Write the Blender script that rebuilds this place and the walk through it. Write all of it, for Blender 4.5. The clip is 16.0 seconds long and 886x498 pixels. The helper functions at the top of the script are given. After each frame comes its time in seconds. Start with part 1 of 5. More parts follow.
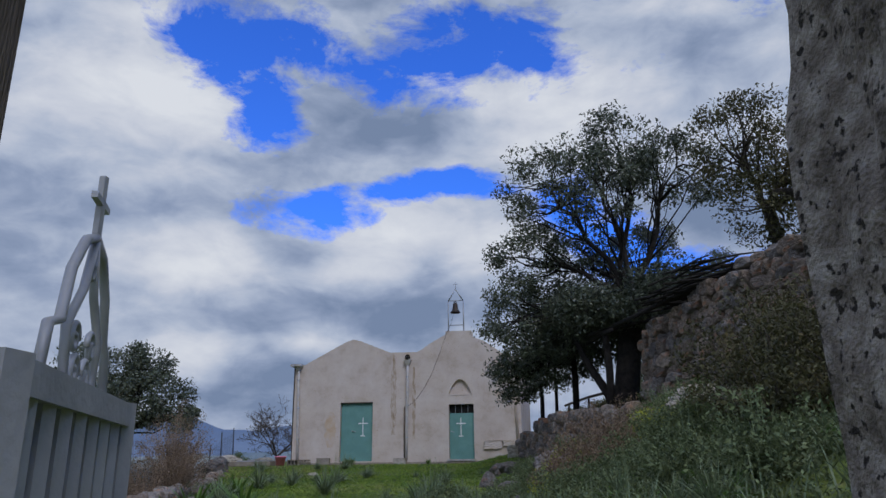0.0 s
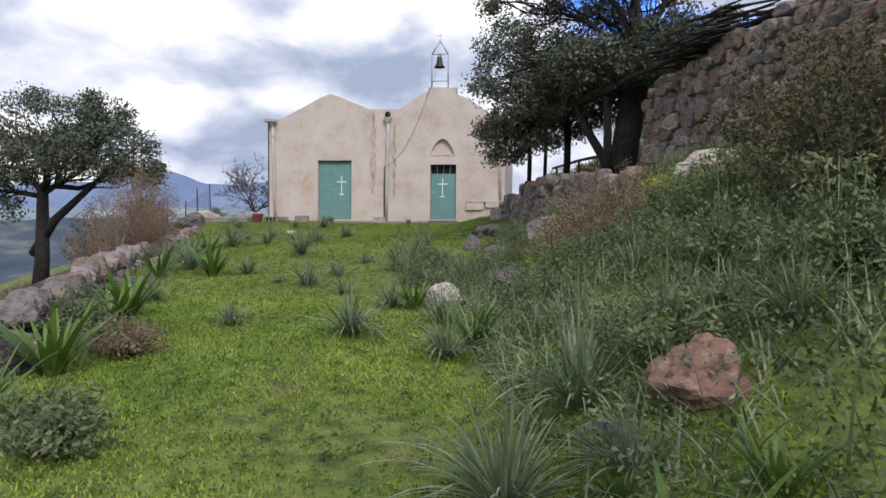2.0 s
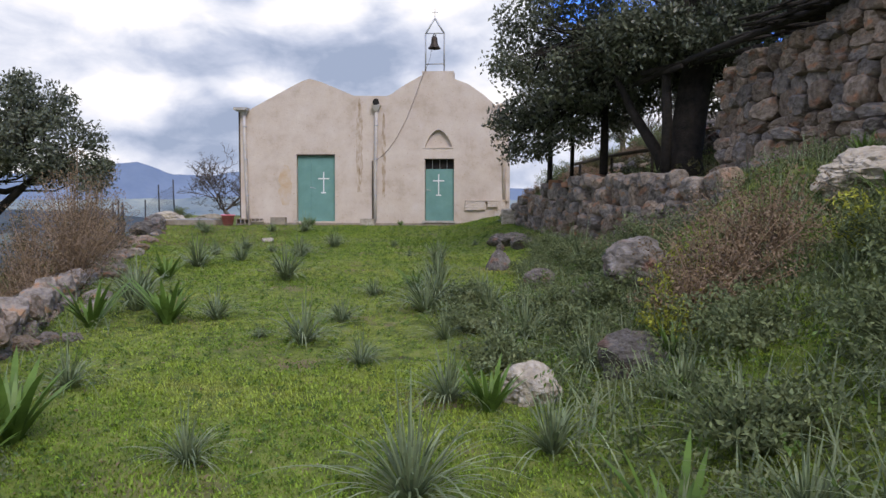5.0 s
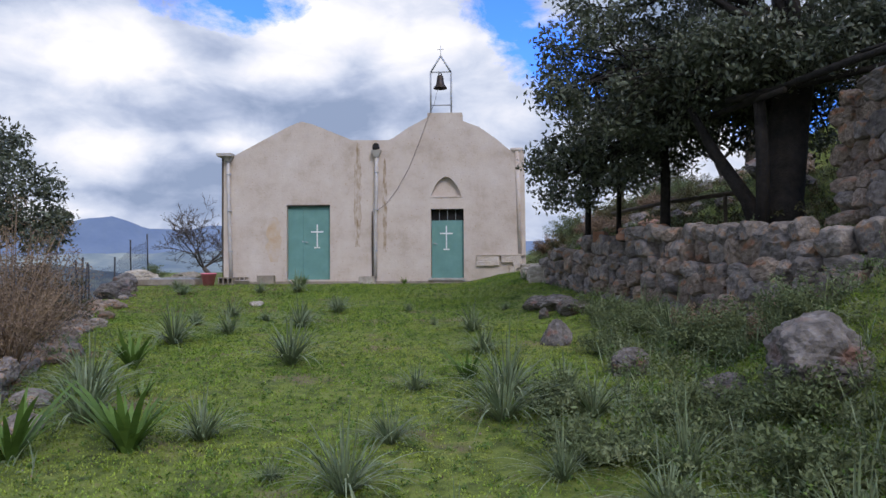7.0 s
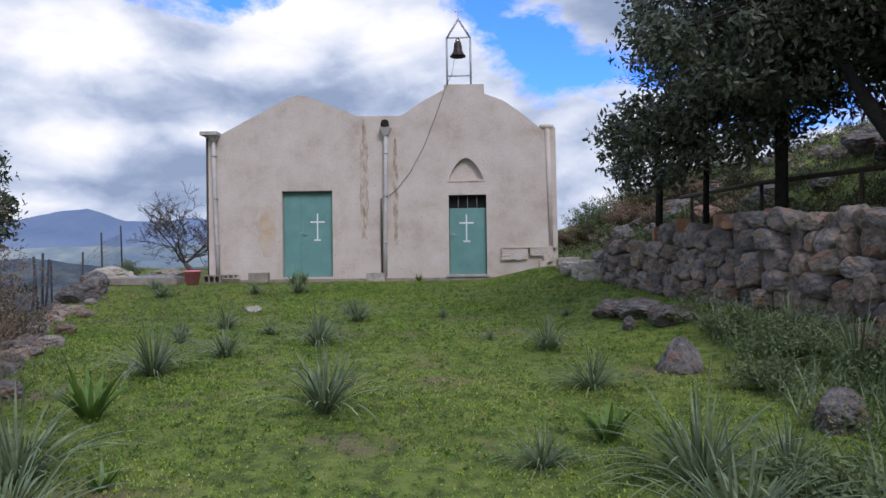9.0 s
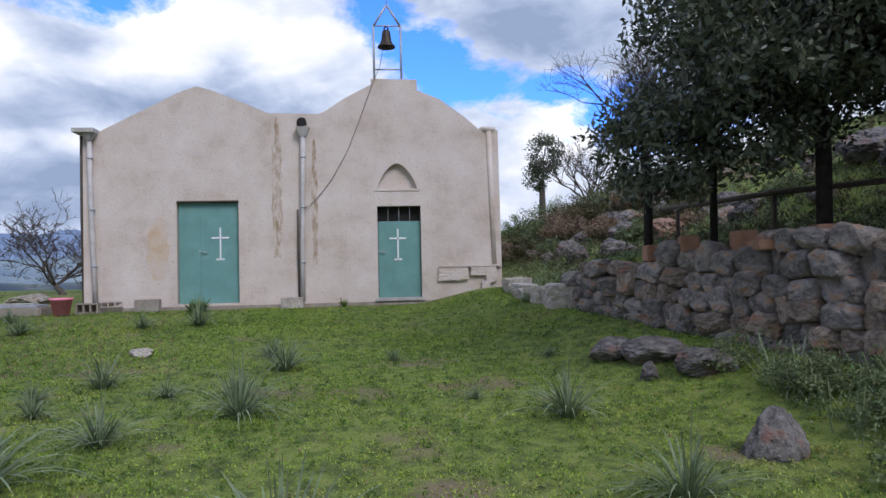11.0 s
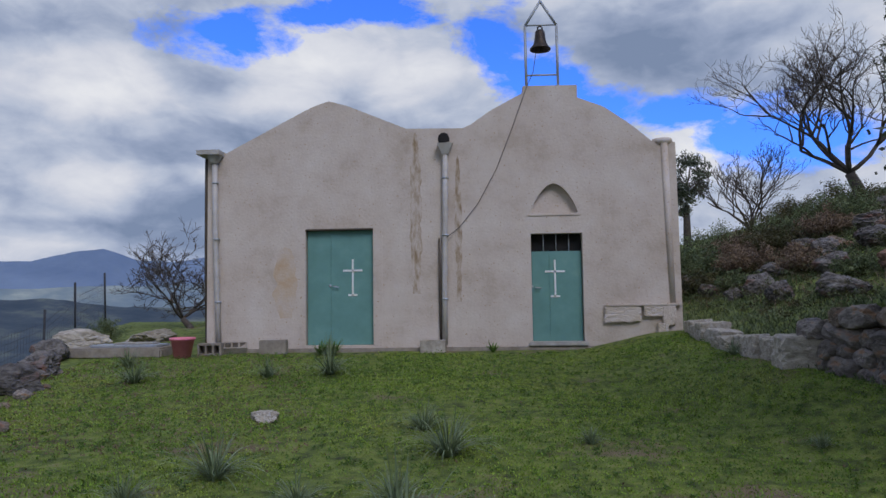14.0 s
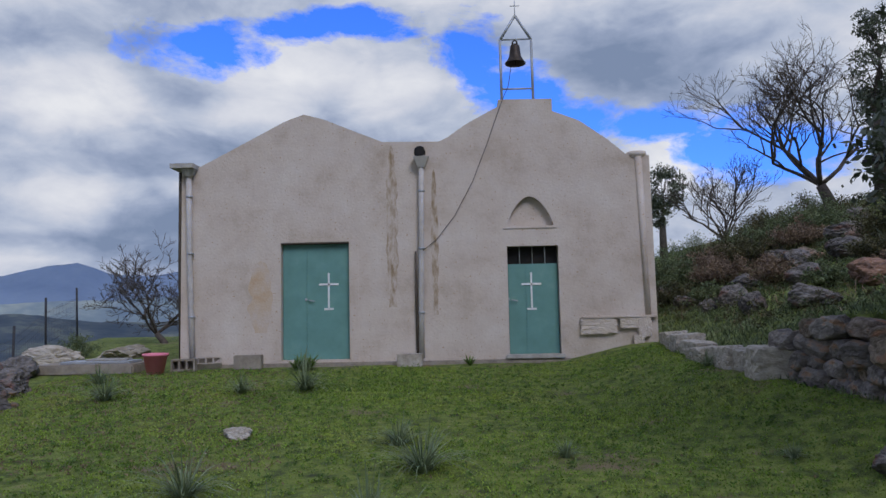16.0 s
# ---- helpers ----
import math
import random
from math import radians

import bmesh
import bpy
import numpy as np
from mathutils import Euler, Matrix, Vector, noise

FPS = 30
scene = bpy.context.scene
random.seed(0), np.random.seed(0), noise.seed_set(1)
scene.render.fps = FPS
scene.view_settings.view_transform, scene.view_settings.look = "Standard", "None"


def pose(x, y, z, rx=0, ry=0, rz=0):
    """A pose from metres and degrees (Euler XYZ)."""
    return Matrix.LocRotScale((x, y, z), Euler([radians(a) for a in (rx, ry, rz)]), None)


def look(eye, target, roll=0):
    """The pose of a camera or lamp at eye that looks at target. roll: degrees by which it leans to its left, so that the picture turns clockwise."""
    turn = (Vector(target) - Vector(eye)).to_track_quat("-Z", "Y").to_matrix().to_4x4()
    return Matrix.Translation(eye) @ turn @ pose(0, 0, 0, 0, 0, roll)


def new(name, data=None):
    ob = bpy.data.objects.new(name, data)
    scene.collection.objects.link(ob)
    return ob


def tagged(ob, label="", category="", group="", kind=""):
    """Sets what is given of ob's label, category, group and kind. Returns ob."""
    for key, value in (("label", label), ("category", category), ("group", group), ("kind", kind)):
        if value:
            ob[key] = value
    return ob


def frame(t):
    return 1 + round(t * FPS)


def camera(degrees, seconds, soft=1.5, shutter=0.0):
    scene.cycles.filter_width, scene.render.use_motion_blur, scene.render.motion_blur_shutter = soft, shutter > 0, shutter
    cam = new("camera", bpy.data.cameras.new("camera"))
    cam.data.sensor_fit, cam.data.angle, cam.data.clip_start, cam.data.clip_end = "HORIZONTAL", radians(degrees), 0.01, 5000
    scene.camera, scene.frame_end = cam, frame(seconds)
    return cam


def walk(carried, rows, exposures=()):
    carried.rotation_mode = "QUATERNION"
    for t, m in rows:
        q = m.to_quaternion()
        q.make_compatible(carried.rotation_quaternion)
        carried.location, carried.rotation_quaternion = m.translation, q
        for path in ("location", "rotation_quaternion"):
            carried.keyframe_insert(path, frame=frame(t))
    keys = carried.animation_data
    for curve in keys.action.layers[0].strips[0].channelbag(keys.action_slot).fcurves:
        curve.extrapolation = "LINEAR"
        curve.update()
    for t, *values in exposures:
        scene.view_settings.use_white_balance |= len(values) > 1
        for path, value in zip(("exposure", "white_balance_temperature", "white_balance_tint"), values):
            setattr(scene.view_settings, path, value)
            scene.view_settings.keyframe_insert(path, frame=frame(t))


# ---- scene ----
cam = camera(62.8, 16.0)
PATH = [
    (0, (6.878, -25.633, -0.264), (6.563, -23.745, 0.316), -0.6),
    (0.5, (6.791, -25.427, -0.2), (6.446, -23.493, 0.176), -0.2),
    (1, (6.675, -25.121, -0.22), (6.336, -23.163, 0.006), 0.2),
    (1.5, (6.613, -24.832, -0.218), (6.319, -22.854, -0.177), 0.1),
    (2, (6.576, -24.376, -0.141), (6.302, -22.396, -0.207), 0.5),
    (2.5, (6.493, -23.975, -0.054), (6.226, -22.016, -0.355), 1.1),
    (3, (6.339, -23.516, -0.001), (6.074, -21.561, -0.333), 1.5),
    (3.5, (6.141, -23.023, 0.079), (5.88, -21.07, -0.264), 1.5),
    (4, (5.872, -22.571, 0.15), (5.622, -20.598, -0.056), 1.3),
    (4.5, (5.658, -22.139, 0.19), (5.436, -20.156, 0.056), 0.7),
    (7, (4.39, -19.395, 0.341), (4.254, -17.401, 0.391), -0.3),
    (7.5, (4.135, -18.786, 0.357), (4.009, -16.791, 0.412), -0.2),
    (8, (3.844, -18.193, 0.385), (3.728, -16.197, 0.423), -0.2),
    (8.5, (3.56, -17.579, 0.448), (3.457, -15.582, 0.48), -0.6),
    (9, (3.295, -16.963, 0.439), (3.213, -14.965, 0.463), -0.7),
    (11.5, (2.467, -14.187, 0.684), (2.695, -12.201, 0.754), -1.3),
    (12, (2.355, -13.658, 0.705), (2.431, -11.662, 0.8), -1.4),
    (12.5, (2.17, -13.161, 0.704), (2.166, -11.164, 0.813), -1.2),
    (13, (2.059, -12.794, 0.746), (1.998, -10.798, 0.858), -1.0),
    (13.5, (1.993, -12.606, 0.812), (1.878, -10.612, 0.928), -0.8),
    (14, (1.95, -12.549, 0.834), (1.835, -10.557, 0.966), -0.8),
    (14.5, (1.957, -12.534, 0.828), (1.867, -10.541, 0.962), -1.1),
    (15, (1.963, -12.528, 0.821), (1.885, -10.535, 0.961), -1.1),
    (15.5, (1.972, -12.527, 0.827), (1.911, -10.533, 0.975), -1.1),
    (16, (1.997, -12.533, 0.847), (1.94, -10.541, 1.012), -1.2),
]
walk(cam, [(t, look(eye, target, roll)) for t, eye, target, roll in PATH],
     [(0.0, -0.5, 6150, 10), (0.6, -1.1, 6150, 10), (1.0, -0.5, 6350, 11), (1.5, 0.2, 6900, 12), (2.5, 0.7, 7400, 13), (3.5, 0.95, 7600, 13), (4.5, 0.6, 7400, 13), (7.0, 0.2, 6650, 12), (9.0, 0.18, 6550, 12), (11.5, 0.32, 6450, 11), (12.5, -0.1, 6350, 11), (13.0, -0.28, 6350, 11), (14.0, -0.36, 6350, 11), (16.0, -0.34, 6350, 11)])

# ---- world, sun ----
SUN_EL, SUN_AZ = radians(42), radians(25)
world = bpy.data.worlds.new("world")
scene.world = world
world.use_nodes = True
wt = world.node_tree
wt.nodes.clear()


def wnode(kind, **inputs):
    n = wt.nodes.new(kind)
    for k, v in inputs.items():
        n.inputs[k.replace("_", " ")].default_value = v
    return n


w_out, w_bg = wnode("ShaderNodeOutputWorld"), wnode("ShaderNodeBackground")
sky = wt.nodes.new("ShaderNodeTexSky")
sky.sky_type, sky.sun_disc, sky.sun_elevation, sky.sun_rotation = "NISHITA", False, SUN_EL, radians(155)
sky_gain = wnode("ShaderNodeMix")
sky_gain.data_type, sky_gain.blend_type = "RGBA", "MULTIPLY"
sky_gain.inputs[0].default_value = 1.0
sky_gain.inputs[7].default_value = (0.055, 0.125, 0.33, 1)
wt.links.new(sky.outputs[0], sky_gain.inputs[6])
geo = wnode("ShaderNodeTexCoord")
sep = wnode("ShaderNodeSeparateXYZ")
wt.links.new(geo.outputs["Generated"], sep.inputs[0])


def wmath(op, a, b=None):
    n = wt.nodes.new("ShaderNodeMath")
    n.operation = op
    for i, v in enumerate((a, b)):
        if v is None:
            continue
        if isinstance(v, (int, float)):
            n.inputs[i].default_value = v
        else:
            wt.links.new(v, n.inputs[i])
    return n.outputs[0]


def wramp(fac, stops):
    n = wt.nodes.new("ShaderNodeValToRGB")
    while len(n.color_ramp.elements) < len(stops):
        n.color_ramp.elements.new(0.5)
    for e, (p, c) in zip(n.color_ramp.elements, stops):
        e.position, e.color = p, (*c, 1) if len(c) == 3 else c
    wt.links.new(fac, n.inputs[0])
    return n.outputs[0]


# bearing and height of the direction, in degrees
bearing = wmath("MULTIPLY", wmath("ARCTAN2", sep.outputs[0], sep.outputs[1]), 57.296)
height = wmath("MULTIPLY", wmath("ARCSINE", sep.outputs[2]), 57.296)
stretched = wnode("ShaderNodeVectorMath")
stretched.operation = "MULTIPLY"
stretched.inputs[1].default_value = (1.0, 1.0, 1.9)
wt.links.new(geo.outputs["Generated"], stretched.inputs[0])


def wnoise(scale, detail, rough, off, warp=0.0):
    m = wnode("ShaderNodeMapping")
    m.inputs[1].default_value = off
    n = wnode("ShaderNodeTexNoise", Scale=scale, Detail=detail, Roughness=rough, Distortion=warp)
    wt.links.new(stretched.outputs[0], m.inputs[0])
    wt.links.new(m.outputs[0], n.inputs[0])
    return n.outputs[0]


def wspots(spots):
    """The greatest of several soft ovals: (bearing, height, half width, half height)."""
    total = None
    for b, h, rb, rh in spots:
        u = wmath("DIVIDE", wmath("SUBTRACT", bearing, b), rb)
        v = wmath("DIVIDE", wmath("SUBTRACT", height, h), rh)
        d = wmath("SQRT", wmath("ADD", wmath("MULTIPLY", u, u), wmath("MULTIPLY", v, v)))
        f = wmath("SUBTRACT", 1.0, wmath("MULTIPLY", d, 0.5))
        total = f if total is None else wmath("MAXIMUM", total, f)
    return wmath("MAXIMUM", total, 0.0)


# gaps of clear sky between the clouds, with billowing edges
ragged = wnoise(8.0, 14, 0.66, (1.7, 0.55, 0), 0.25)
gaps = wspots([(-8, 31.5, 9, 3.4), (-27, 32, 8, 2.6), (-24.5, 27.5, 2.6, 3.0), (-20, 20, 4.5, 2.0), (-13.5, 21.3, 3.5, 1.0), (-8.5, 22.0, 6, 1.0), (1.5, 20, 3.4, 2.6), (4.5, 16.5, 3.4, 2.6), (9, 14, 4.5, 1.9), (14.5, 13.6, 4.0, 1.5), (22, 11, 7, 2.5), (20, 40, 12, 6), (70, 35, 30, 12), (150, 40, 40, 15), (-100, 45, 35, 12)])
clear = wmath("ADD", gaps, wmath("MULTIPLY", wmath("SUBTRACT", ragged, 0.5), 1.9))
cover = wramp(clear, [(0.38, (1, 1, 1)), (0.50, (0.6, 0.6, 0.6)), (0.68, (0, 0, 0))])
# sunlit heads and grey undersides
billow = wmath("ADD", wmath("MULTIPLY", wnoise(4.2, 9, 0.50, (5.1, 2.2, 3), 0.4), 0.62), wmath("MULTIPLY", wnoise(13.0, 8, 0.55, (2.0, 7.0, 1), 0.3), 0.38))
bright = wspots([(-30, 14, 5, 3.2), (-3.5, 17.3, 6, 2.2), (-27.5, 8.6, 3.4, 1.3), (-13.5, 18, 6, 1.8), (18, 11, 3.6, 1.8), (-34, 26, 6, 5), (0, 27, 8, 3), (-20, 9.5, 3, 0.9), (-16, 15, 4, 1.2), (-31, 4, 5, 0.8)])
grey = wspots([(-22, 7.0, 3.8, 1.9), (12.5, 18.5, 5, 2.2), (-33, 19.5, 6, 2.0), (-12, 12, 5, 2), (-25, 4.5, 9, 0.9), (-12, 26, 7, 1.6), (-20, 12, 9, 1.6), (-30, 23, 7, 1.6)])
tone = wmath("ADD", billow, wmath("SUBTRACT", wmath("MULTIPLY", bright, 0.24), wmath("MULTIPLY", grey, 0.20)))
shade = wramp(tone, [(0.34, (0.27, 0.35, 0.52)), (0.44, (0.42, 0.50, 0.68)), (0.53, (0.62, 0.69, 0.84)), (0.63, (0.84, 0.87, 0.96)), (0.76, (1.05, 1.06, 1.09))])
w_mix = wnode("ShaderNodeMix")
w_mix.data_type = "RGBA"
wt.links.new(cover, w_mix.inputs[0])
wt.links.new(sky_gain.outputs[2], w_mix.inputs[6])
wt.links.new(shade, w_mix.inputs[7])
wt.links.new(w_mix.outputs[2], w_bg.inputs[0])
w_bg.inputs[1].default_value = 0.95
wt.links.new(w_bg.outputs[0], w_out.inputs[0])

sun = new("sun", bpy.data.lights.new("sun", "SUN"))
sun.data.energy, sun.data.angle, sun.data.color = 1.7, radians(25), (1.0, 0.92, 0.80)
sun.matrix_world = look((0, 0, 30), Vector((0, 0, 30)) - Vector((math.cos(SUN_EL) * math.sin(SUN_AZ), -math.cos(SUN_EL) * math.cos(SUN_AZ), math.sin(SUN_EL))))


# ---- materials ----
def material(name, stops, scale=4.0, detail=8.0, rough=0.85, bump=0.3, bump_scale=40.0, spread=0.0, island=0.0, metal=0.0, through_light=0.0, spots=None, stretch=None):
    """Colour ramp over two noises, with grain as relief. spread: lightness change from object to object, island: from piece to piece."""
    m = bpy.data.materials.new(name)
    m.use_nodes = True
    t, b = m.node_tree, m.node_tree.nodes["Principled BSDF"]
    co = t.nodes.new("ShaderNodeTexCoord")
    vec = co.outputs["Object"]
    if stretch:
        mp = t.nodes.new("ShaderNodeMapping")
        mp.inputs[3].default_value = stretch
        t.links.new(vec, mp.inputs[0])
        vec = mp.outputs[0]
    n1, n2 = t.nodes.new("ShaderNodeTexNoise"), t.nodes.new("ShaderNodeTexNoise")
    n1.inputs["Scale"].default_value, n1.inputs["Detail"].default_value, n1.inputs["Roughness"].default_value = scale, detail, 0.65
    n2.inputs["Scale"].default_value, n2.inputs["Detail"].default_value = bump_scale, 4
    t.links.new(vec, n1.inputs[0])
    t.links.new(vec, n2.inputs[0])
    r = t.nodes.new("ShaderNodeValToRGB")
    while len(r.color_ramp.elements) < len(stops):
        r.color_ramp.elements.new(0.5)
    for e, (p, c) in zip(r.color_ramp.elements, stops):
        e.position, e.color = p, (*c, 1)
    t.links.new(n1.outputs[0], r.inputs[0])
    colour = r.outputs[0]
    if spots:
        n3, r3, mx = t.nodes.new("ShaderNodeTexNoise"), t.nodes.new("ShaderNodeValToRGB"), t.nodes.new("ShaderNodeMix")
        n3.inputs["Scale"].default_value, n3.inputs["Detail"].default_value = spots[0], 6
        r3.color_ramp.elements[0].position, r3.color_ramp.elements[1].position = spots[1], spots[2]
        mx.data_type = "RGBA"
        mx.inputs[7].default_value = (*spots[3], 1)
        t.links.new(vec, n3.inputs[0])
        t.links.new(n3.outputs[0], r3.inputs[0])
        t.links.new(r3.outputs[0], mx.inputs[0])
        t.links.new(colour, mx.inputs[6])
        colour = mx.outputs[2]
    if spread or island:
        info, hs, ml = t.nodes.new("ShaderNodeObjectInfo" if spread else "ShaderNodeNewGeometry"), t.nodes.new("ShaderNodeHueSaturation"), t.nodes.new("ShaderNodeMapRange")
        amount = spread or island
        ml.inputs[3].default_value, ml.inputs[4].default_value = 1 - amount, 1 + amount
        t.links.new(info.outputs["Random" if spread else "Random Per Island"], ml.inputs[0])
        t.links.new(ml.outputs[0], hs.inputs["Value"])
        t.links.new(colour, hs.inputs["Color"])
        colour = hs.outputs[0]
    t.links.new(colour, b.inputs["Base Color"])
    b.inputs["Roughness"].default_value, b.inputs["Metallic"].default_value = rough, metal
    b.inputs["Specular IOR Level"].default_value = 0.3
    if bump:
        bp = t.nodes.new("ShaderNodeBump")
        bp.inputs["Strength"].default_value, bp.inputs["Distance"].default_value = bump, 0.02
        t.links.new(n2.outputs[0], bp.inputs["Height"])
        t.links.new(bp.outputs[0], b.inputs["Normal"])
    if through_light:
        tr, ms, o = t.nodes.new("ShaderNodeBsdfTranslucent"), t.nodes.new("ShaderNodeMixShader"), t.nodes["Material Output"]
        t.links.new(colour, tr.inputs[0])
        ms.inputs[0].default_value = through_light
        t.links.new(b.outputs[0], ms.inputs[1])
        t.links.new(tr.outputs[0], ms.inputs[2])
        t.links.new(ms.outputs[0], o.inputs[0])
    return m


M_GROUND = material("meadow soil and turf", [(0.32, (0.045, 0.055, 0.022)), (0.45, (0.105, 0.14, 0.03)), (0.58, (0.175, 0.22, 0.045)), (0.72, (0.23, 0.21, 0.09))], 6.0, 15, 0.95, 1.0, 60, spots=(1.1, 0.60, 0.70, (0.19, 0.145, 0.09)))
M_GRASS = material("grass blades", [(0.34, (0.11, 0.19, 0.022)), (0.48, (0.19, 0.295, 0.036)), (0.62, (0.28, 0.35, 0.06)), (0.74, (0.33, 0.31, 0.11))], 0.8, 10, 0.7, 0, island=0.45, through_light=0.25)
M_PLASTER = material("weathered lime render", [(0.32, (0.41, 0.335, 0.265)), (0.48, (0.52, 0.445, 0.375)), (0.66, (0.58, 0.515, 0.45))], 1.3, 12, 0.92, 0.35, 22, spots=(24, 0.63, 0.68, (0.40, 0.29, 0.20)))
M_STAIN = material("rust and lichen run-off", [(0.44, (0.51, 0.435, 0.365)), (0.54, (0.40, 0.32, 0.24)), (0.64, (0.27, 0.195, 0.115))], 5, 12, 0.95, 0.3, 30, stretch=(2.2, 1, 0.7))
M_ORANGE = material("ochre damp patch", [(0.42, (0.52, 0.44, 0.37)), (0.55, (0.50, 0.39, 0.28)), (0.70, (0.46, 0.31, 0.18))], 2.2, 10, 0.95, 0.3, 30)
M_DOOR = material("faded teal paint", [(0.3, (0.11, 0.235, 0.21)), (0.55, (0.135, 0.28, 0.25)), (0.75, (0.18, 0.32, 0.29))], 2.0, 8, 0.55, 0.08, 60)
M_WHITE = material("white paint", [(0.3, (0.66, 0.68, 0.66)), (0.7, (0.78, 0.8, 0.78))], 12, 4, 0.6, 0.1, 50)
# near-black colour that stands in for shade inside openings
M_DARK = material("painted interior shade", [(0.3, (0.01, 0.01, 0.01)), (0.7, (0.025, 0.022, 0.02))], 3, 4, 0.9, 0)
M_PIPE = material("grey plastic pipe", [(0.3, (0.38, 0.35, 0.32)), (0.7, (0.52, 0.49, 0.45))], 5, 8, 0.6, 0.1, 40)
M_IRON = material("galvanised iron", [(0.3, (0.30, 0.32, 0.34)), (0.7, (0.42, 0.44, 0.46))], 8, 6, 0.5, 0.1, 60, metal=0.3)
M_GATE = material("silver gate paint", [(0.3, (0.33, 0.33, 0.33)), (0.7, (0.46, 0.46, 0.46))], 6, 8, 0.5, 0.15, 50, metal=0.2)
M_BRONZE = material("dark bronze", [(0.3, (0.035, 0.028, 0.024)), (0.7, (0.08, 0.062, 0.048))], 9, 6, 0.55, 0.2, 50, metal=0.6)
M_ROCK = material("lichened limestone", [(0.30, (0.07, 0.06, 0.05)), (0.44, (0.17, 0.148, 0.13)), (0.58, (0.26, 0.235, 0.21)), (0.74, (0.40, 0.375, 0.345))], 3.2, 12, 0.95, 0.6, 30, spread=0.28, spots=(3.2, 0.56, 0.66, (0.30, 0.19, 0.12)))
M_CRAG = material("dark weathered crag", [(0.30, (0.035, 0.031, 0.028)), (0.44, (0.095, 0.086, 0.078)), (0.58, (0.165, 0.152, 0.14)), (0.74, (0.29, 0.275, 0.255))], 5, 12, 0.95, 0.8, 26, spread=0.25, spots=(2.6, 0.56, 0.68, (0.15, 0.085, 0.065)))
M_WARM = material("ochre fieldstone", [(0.28, (0.10, 0.072, 0.055)), (0.45, (0.21, 0.165, 0.125)), (0.6, (0.31, 0.25, 0.20)), (0.78, (0.40, 0.35, 0.30))], 5, 12, 0.95, 0.7, 24, spread=0.3, spots=(2.2, 0.56, 0.68, (0.33, 0.17, 0.10)))
M_PALE = material("pale mortared stone", [(0.3, (0.23, 0.20, 0.16)), (0.5, (0.39, 0.35, 0.29)), (0.72, (0.54, 0.495, 0.42))], 6, 10, 0.95, 0.6, 26, spread=0.15)
M_RED = material("red broken stone", [(0.34, (0.09, 0.062, 0.05)), (0.48, (0.21, 0.13, 0.095)), (0.58, (0.27, 0.155, 0.105)), (0.70, (0.33, 0.28, 0.25))], 5, 10, 0.95, 0.6, 24)
M_EARTH = material("dark joint earth", [(0.3, (0.035, 0.03, 0.022)), (0.7, (0.09, 0.075, 0.055))], 6, 8, 1.0, 0.6, 30)
M_PILLAR = material("pitted tuff", [(0.32, (0.10, 0.08, 0.06)), (0.48, (0.27, 0.225, 0.18)), (0.66, (0.50, 0.44, 0.37))], 14, 14, 0.95, 1.0, 90, spots=(38, 0.58, 0.64, (0.04, 0.032, 0.025)))
M_BARK = material("grey bark", [(0.3, (0.035, 0.03, 0.024)), (0.6, (0.09, 0.075, 0.06)), (0.8, (0.15, 0.13, 0.11))], 9, 8, 0.95, 0.8, 40)
# near-black tone shared by two trees' trunks, the shelter's posts, beams and branches
M_NEARBLACK = material("near-black bark and wood", [(0.3, (0.012, 0.011, 0.01)), (0.7, (0.04, 0.034, 0.028))], 9, 8, 0.95, 0.8, 40)
M_TWIG = material("bare twigs", [(0.3, (0.05, 0.042, 0.036)), (0.7, (0.12, 0.10, 0.085))], 9, 4, 0.95, 0)
M_LEAF = material("leathery evergreen leaves", [(0.3, (0.055, 0.068, 0.044)), (0.55, (0.105, 0.122, 0.08)), (0.75, (0.19, 0.205, 0.15))], 2.0, 6, 0.34, 0, island=0.45, through_light=0.12)
M_LEAF2 = material("browning leaves", [(0.3, (0.045, 0.05, 0.02)), (0.55, (0.085, 0.08, 0.032)), (0.75, (0.16, 0.115, 0.055))], 2.0, 6, 0.55, 0, island=0.4, through_light=0.15)
M_STRAP = material("grey-green strap leaves", [(0.3, (0.095, 0.135, 0.065)), (0.55, (0.185, 0.235, 0.125)), (0.75, (0.34, 0.38, 0.24))], 3, 6, 0.5, 0, island=0.35, through_light=0.2)
M_SQUILL = material("broad green leaves", [(0.3, (0.055, 0.11, 0.02)), (0.55, (0.11, 0.19, 0.038)), (0.75, (0.20, 0.28, 0.07))], 3, 6, 0.45, 0, island=0.3, through_light=0.25)
M_HERB = material("dusky herb leaves", [(0.3, (0.075, 0.105, 0.045)), (0.55, (0.145, 0.18, 0.082)), (0.75, (0.26, 0.28, 0.15))], 1.5, 6, 0.7, 0, island=0.4, through_light=0.2)
M_DRY = material("dry brown stems", [(0.3, (0.12, 0.085, 0.055)), (0.55, (0.23, 0.165, 0.11)), (0.75, (0.33, 0.26, 0.18))], 1.5, 6, 0.85, 0, island=0.35, through_light=0.1)
M_YELLOW = material("yellow-green spurge", [(0.3, (0.20, 0.25, 0.03)), (0.6, (0.38, 0.38, 0.06))], 3, 6, 0.7, 0, island=0.3, through_light=0.2)
M_BLOCK = material("concrete block", [(0.3, (0.20, 0.17, 0.135)), (0.7, (0.33, 0.29, 0.235))], 7, 10, 0.95, 0.5, 50)
M_CLAY = material("fired clay", [(0.3, (0.24, 0.12, 0.07)), (0.7, (0.38, 0.22, 0.14))], 7, 8, 0.9, 0.3, 40, spread=0.15)
M_PINK = material("faded pink plastic", [(0.3, (0.68, 0.17, 0.25)), (0.7, (0.78, 0.28, 0.35))], 5, 6, 0.6, 0.1, 40)
